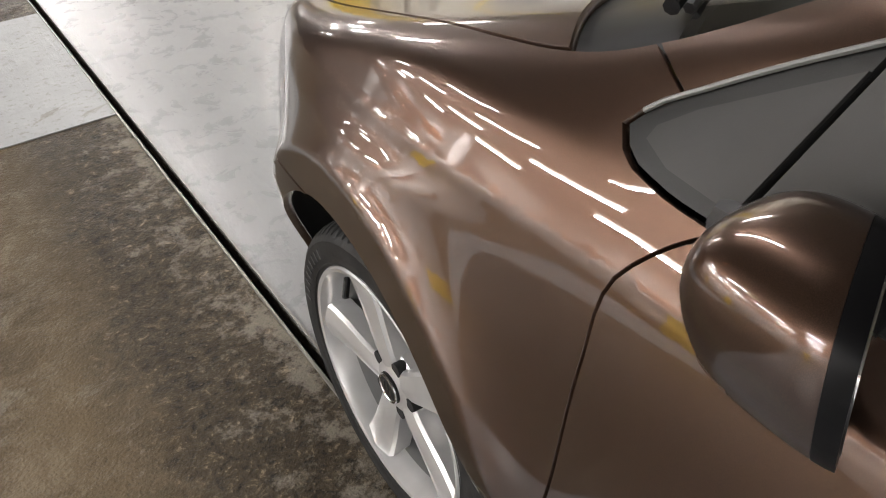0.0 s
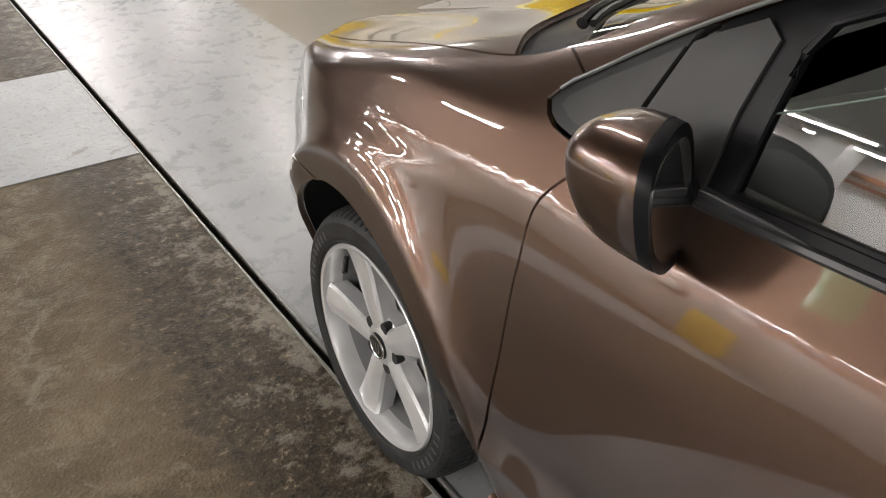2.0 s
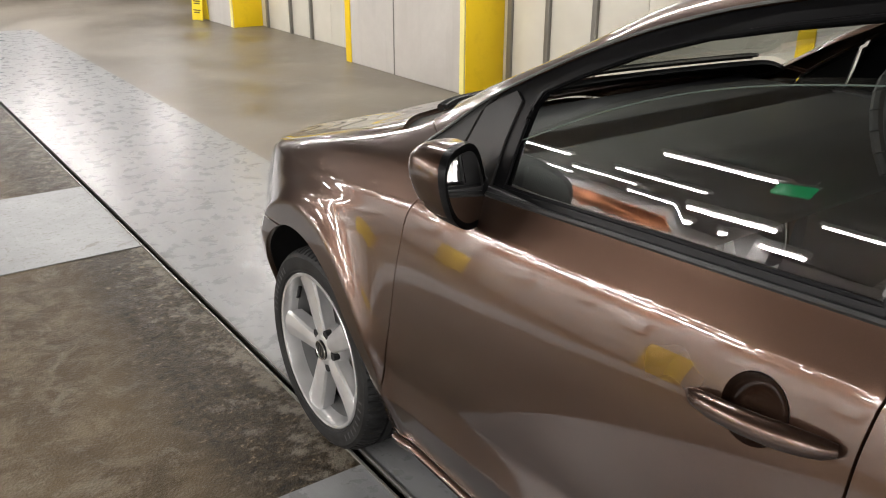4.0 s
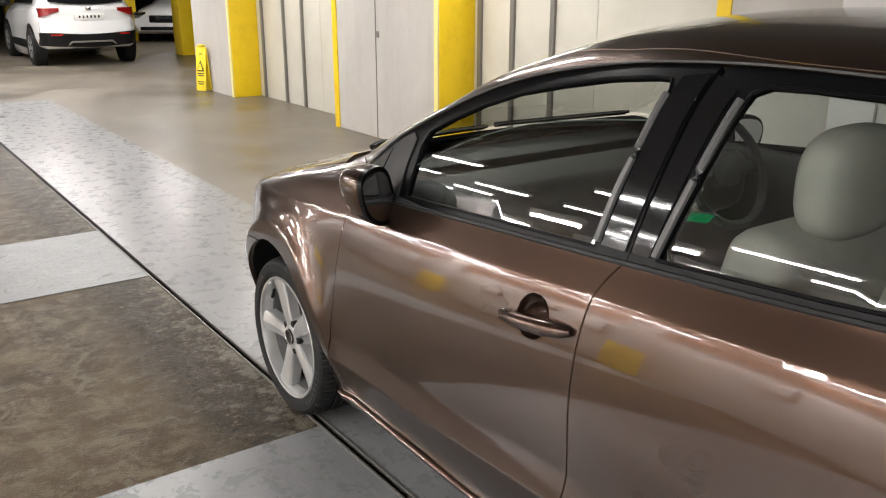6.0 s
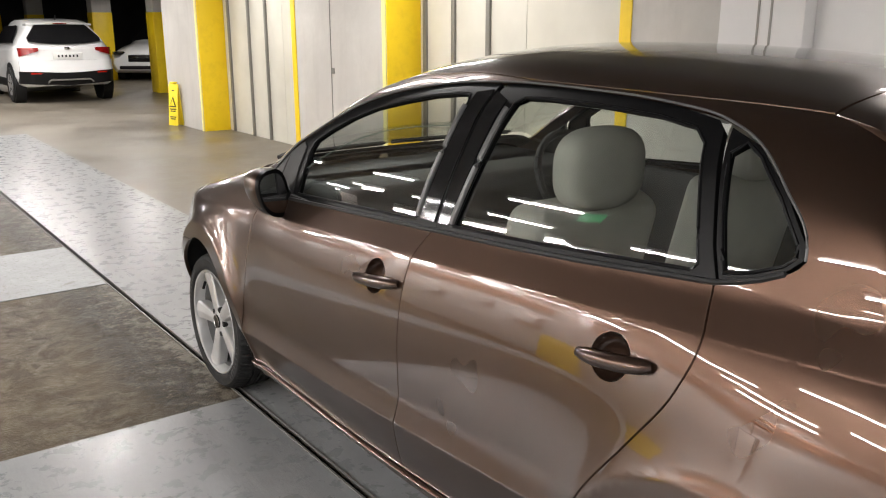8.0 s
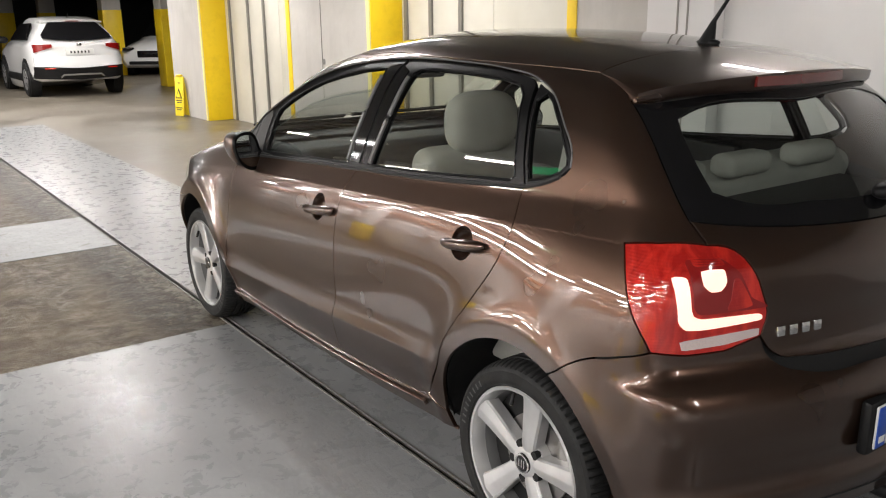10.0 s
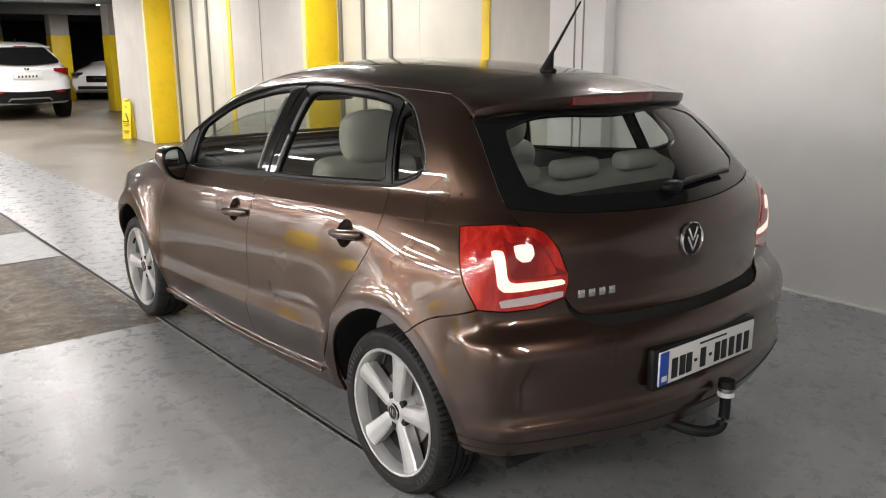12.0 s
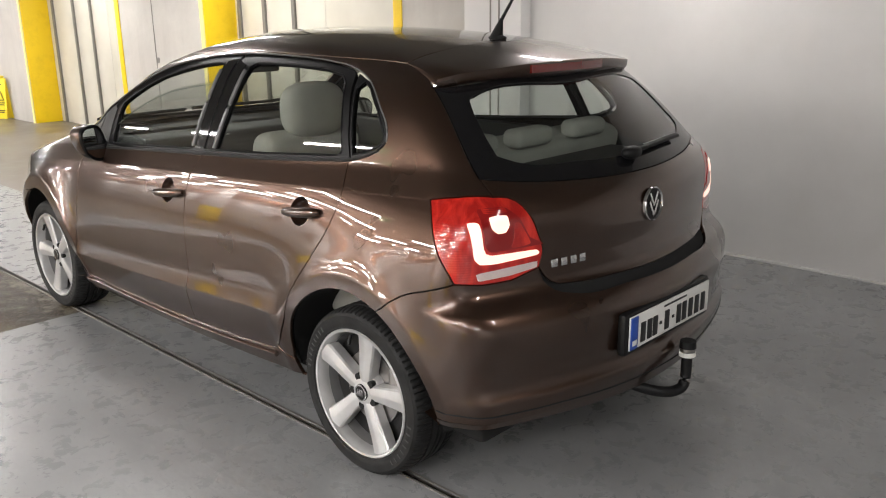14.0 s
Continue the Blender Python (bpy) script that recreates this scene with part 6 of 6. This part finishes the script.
def suv_section(y):
    """Bottom, shoulder and roof height, body and roof half width of the crossover at y."""
    k = lambda ys, vs: float(spline(y, ys, vs))
    zb = k((0, 0.12, 0.4, 3.9, 4.2), (0.50, 0.36, 0.32, 0.30, 0.42))
    zm = k((0, 0.2, 1.0, 2.5, 3.4, 4.2), (1.00, 1.06, 1.06, 1.02, 0.95, 0.78))
    zt = k((0, 0.05, 0.14, 0.30, 0.48, 0.75, 1.3, 2.0, 2.6, 3.2, 3.7, 4.2), (1.05, 1.10, 1.20, 1.37, 1.50, 1.565, 1.595, 1.57, 1.40, 1.12, 1.02, 0.84))
    wm = k((0, 0.05, 0.14, 0.3, 0.7, 1.5, 3.0, 3.8, 4.2), (0.60, 0.75, 0.83, 0.875, 0.905, 0.885, 0.895, 0.85, 0.62))
    wt = k((0, 0.14, 0.30, 0.5, 1.0, 2.0, 3.2, 4.2), (0.50, 0.62, 0.60, 0.575, 0.575, 0.58, 0.64, 0.45))
    return zb, zm, zt, wm, wt


bm = bmesh.new()
rings = []
for y in (0, 0.02, 0.05, 0.09, 0.14, 0.20, 0.27, 0.35, 0.45, 0.58, 0.75, 1.0, 1.3, 1.7, 2.1, 2.4, 2.7, 3.0, 3.3, 3.6, 3.85, 4.05, 4.2):
    zb, zm, zt, wm, wt = suv_section(y)
    half = [(wm * 0.86, zb), (wm * 0.96, zb + 0.05), (wm, zb + 0.20), (wm * 1.0, zb + (zm - zb) * 0.62), (wm * 0.985, zm - 0.07), (wm * 0.95, zm - 0.01), (wm * 0.91, zm + 0.02)]
    lift = max(0.02, zt - zm - 0.03)
    half += [(max(wt, wm * 0.84 - 0.16 * lift) + 0.05, zm + 0.04 + lift * 0.3), (wt + 0.055, zm + 0.04 + lift * 0.65), (wt * 0.97, zt - 0.02), (wt * 0.78, zt), (wt * 0.4, zt + 0.012)]
    rings.append([bm.verts.new((x, y, z)) for x, z in half + [(-x, z) for x, z in reversed(half)]])
n = len(rings[0])
for a_, b_ in zip(rings, rings[1:]):
    for k in range(n):
        bm.faces.new((a_[k], a_[(k + 1) % n], b_[(k + 1) % n], b_[k]))
bm.faces.new(rings[0])
bm.faces.new(rings[-1])
bmesh.ops.recalc_face_normals(bm, faces=bm.faces)
part("body", bm, WHITE_CAR, suv, sharp=50)


def curved_plate(x0, x1, top, bottom, bow, thick=0.02, n=13):
    """A plate across the tail: top and bottom give (y, z) at a share of the width, bow bends its ends forward."""
    bm = bmesh.new()
    cols = []
    for k in range(n):
        x = x0 + (x1 - x0) * k / (n - 1)
        f = x / max(abs(x0), abs(x1))
        (ty, tz), (by, bz) = top(f), bottom(f)
        c0 = float(spline(abs(x), (0, 0.45, 0.6, 0.75, 0.83, 0.88), (-0.03, -0.025, -0.014, 0.030, 0.11, 0.22))) if bow == "plan" else bow * f * f
        cols.append([bm.verts.new(q_) for q_ in ((x, ty + c0, tz), (x, by + c0, bz), (x, by + c0 + thick, bz), (x, ty + c0 + thick, tz))])
    for a_, b_ in zip(cols, cols[1:]):
        for k in range(4):
            bm.faces.new((a_[k], a_[(k + 1) % 4], b_[(k + 1) % 4], b_[k]))
    bm.faces.new(cols[0])
    bm.faces.new(cols[-1])
    bmesh.ops.recalc_face_normals(bm, faces=bm.faces)
    return bm


part("rear_window", curved_plate(-0.66, 0.66, lambda f: (0.35 - 0.24 * max(0, abs(f) - 0.70) / 0.30, 1.485 - 0.24 * max(0, abs(f) - 0.70) / 0.30), lambda f: (0.0, 1.125 + 0.05 * f * f), 0.05, 0.14, 27), GLOSS_BLACK, suv, "dark wide rear window")
part("rear_bumper", curved_plate(-0.86, 0.86, lambda f: (-0.055, 0.60 - 0.02 * math.cos(f * 3)), lambda f: (0.0, 0.34 + 0.05 * abs(f)), "plan", 0.3, 21), BLACK_TRIM, suv, "black lower rear bumper")
part("bumper_top", curved_plate(-0.85, 0.85, lambda f: (-0.02, 0.82), lambda f: (-0.06, 0.61 - 0.02 * math.cos(f * 3)), "plan", 0.25, 21), WHITE_CAR, suv, "white upper rear bumper")
part("bumper_trim", curved_plate(-0.42, 0.42, lambda f: (-0.075, 0.47 - 0.05 * (abs(f) > 0.9)), lambda f: (-0.075, 0.44 - 0.05 * (abs(f) > 0.9)), "plan", 0.05, 15), POST, suv, "grey diffuser trim")
for s in (-1, 1):
    part("tail_lamp", curved_plate(s * 0.52, s * 0.84, lambda f: (-0.012, 1.06), lambda f: (-0.02, 1.0 - 0.10 * max(0, abs(f) - 0.62) / 0.38), "plan", 0.12, 9), LENS_DARK, suv, "slim red tail lamp")
    part("reflector", box_bm((s * 0.60, -0.068, 0.585), (0.20, 0.03, 0.032), 0.008, Matrix.Rotation(radians(s * 14), 4, "Z")), LENS_RED, suv, "red bumper reflector")
    part("side_window", extrude_poly([(s * 0.812, 0.75, 1.13), (s * 0.80, 2.7, 1.10), (s * 0.665, 2.1, 1.44), (s * 0.645, 1.0, 1.46)], (s * 0.03, 0, 0.012)), GLOSS_BLACK, suv, "dark side windows")
    for y in (0.80, 3.38):
        bm = bmesh.new()
        add_cyl(bm, (s * 0.72, y, 0.37), (s * 0.915, y, 0.37), 0.42, 0.405, 36)
        part("arch", bm, BLACK_TRIM, suv, "black wheel arch trim")
        simple_wheel(suv, s * 0.835, y, 0.345)
    part("sill_trim", box_bm((s * 0.88, 2.1, 0.36), (0.06, 1.9, 0.16), 0.02), BLACK_TRIM, suv, "black sill cladding")
    part("door_mirror", egg((s * 0.99, 2.65, 1.12), (0.11, 0.07, 0.075), 2.6, 20, 12), BLACK_TRIM, suv, "black door mirror")
part("plate_field", box_bm((0, -0.028, 0.900), (0.54, 0.03, 0.12), 0.012), PLATE_WHITE, suv, "pale number plate")
for k in range(6):
    part("plate_bar", box_bm((-0.17 + 0.068 * k, -0.045, 0.900), (0.03, 0.004, 0.045), 0.001), INK, suv)
part("badge", box_bm((0, -0.02, 1.045), (0.10, 0.03, 0.05), 0.012), CHROME, suv, "chrome badge shape")
part("spoiler", curved_plate(-0.60, 0.60, lambda f: (0.36, 1.535 - 0.03 * f * f), lambda f: (0.37, 1.495 - 0.03 * f * f), 0.06, 0.30, 15), WHITE_CAR, suv)
part("high_lamp", box_bm((0, 0.355, 1.505), (0.25, 0.02, 0.02), 0.004), BRAKE_RED, suv)
part("aerial", tube_bm([(0, 0.75, 1.56), (0, 0.66, 1.66)], 0.012, 8), BLACK_TRIM, suv)
suv.matrix_basis = pose(1.96, 14.45, 0, 0, 0, 0)

leaf = far_car("white_hatchback", "white hatchback parked nose out in the dark bay", [
    (0.0, 0.30, 0.60, 0.72, 0.74, 0.55), (0.15, 0.22, 0.70, 0.84, 0.86, 0.62), (0.9, 0.22, 0.86, 1.00, 0.88, 0.64), (1.2, 0.22, 0.92, 1.08, 0.88, 0.62), (2.0, 0.22, 0.96, 1.52, 0.885, 0.58),
    (3.2, 0.22, 0.97, 1.54, 0.885, 0.57), (4.2, 0.25, 0.95, 1.15, 0.84, 0.6)], WHITE_CAR, True)
part("grille", box_bm((0, 0.02, 0.60), (0.70, 0.08, 0.20), 0.04), GLOSS_BLACK, leaf, "dark front panel")
part("lower_intake", box_bm((0, 0.03, 0.36), (1.2, 0.1, 0.10), 0.03), BLACK_TRIM, leaf)
for s in (-1, 1):
    part("headlamp", box_bm((s * 0.66, 0.16, 0.74), (0.30, 0.42, 0.09), 0.03, Matrix.Rotation(radians(-s * 28), 4, "Z")), GLOSS_BLACK, leaf, "dark headlamp")
    part("lamp_streak", box_bm((s * 0.655, 0.10, 0.775), (0.24, 0.34, 0.02), 0.008, Matrix.Rotation(radians(-s * 28), 4, "Z")), CHROME, leaf)
    for y in (0.82, 3.4):
        simple_wheel(leaf, s * 0.80, y, 0.32)
part("windscreen", extrude_poly([(-0.66, 1.18, 1.04), (0.66, 1.18, 1.04), (0.55, 1.95, 1.48), (-0.55, 1.95, 1.48)], (0, -0.02, 0.02)), GLOSS_BLACK, leaf, "dark windscreen")
leaf.matrix_basis = pose(5.05, 20.1, 0, 0, 0, -38)

dark = copy_thing(leaf, pose(7.5, 19.0, 0, 0, 0, -30))
dark.name = "dark_hatchback"
tagged(dark, "dark car parked nose out in the shaded bay", "car")
for o in dark.children_recursive:
    if o.name.startswith("body"):
        o.data = o.data.copy()
        o.data.materials[0] = BLACK_CAR
dark2 = copy_thing(dark, pose(-0.30, 22.6, 0, 0, 0, 182))
tagged(dark2, "black car parked beside the white crossover", "car")

sign = new("wet_floor_sign")
tagged(sign, "yellow folding wet floor sign leaning against the wall", "sign")
for s in (-1, 1):
    bm = box_bm((0, s * 0.030, 0.32), (0.20, 0.012, 0.62), 0.005, Matrix.Rotation(radians(s * 5), 4, "X"))
    bd = part("board", bm, SIGN_YELLOW, sign, "yellow plastic board")
    if s < 0:
        def on_board(x, z, w, h, d=0.0):
            return box_bm((x, -0.038 - 0.0875 * (0.32 - z) * 1.0 - d, z), (w, 0.004, h), 0.001, Matrix.Rotation(radians(-5), 4, "X"))

        part("triangle", extrude_poly([(-0.07, -0.0455, 0.29), (0.07, -0.0455, 0.29), (0.0, -0.032, 0.44)], (0, -0.004, 0)), INK, bd, "black warning triangle outline")
        part("triangle_field", extrude_poly([(-0.05, -0.0495, 0.304), (0.05, -0.0495, 0.304), (0.0, -0.037, 0.41)], (0, -0.004, 0)), SIGN_YELLOW, bd)
        part("mark", on_board(0, 0.335, 0.016, 0.05, 0.008), INK, bd)
        for zz, ww in ((0.255, 0.14), (0.225, 0.11), (0.14, 0.14), (0.11, 0.10), (0.53, 0.05)):
            part("text_bar", on_board(0, zz, ww, 0.014, 0.0), INK, bd)
part("grip", box_bm((0, 0, 0.645), (0.10, 0.07, 0.03), 0.012), SIGN_YELLOW, sign)
sign.matrix_basis = pose(2.29, 9.42, 0, 0, 0, -68)
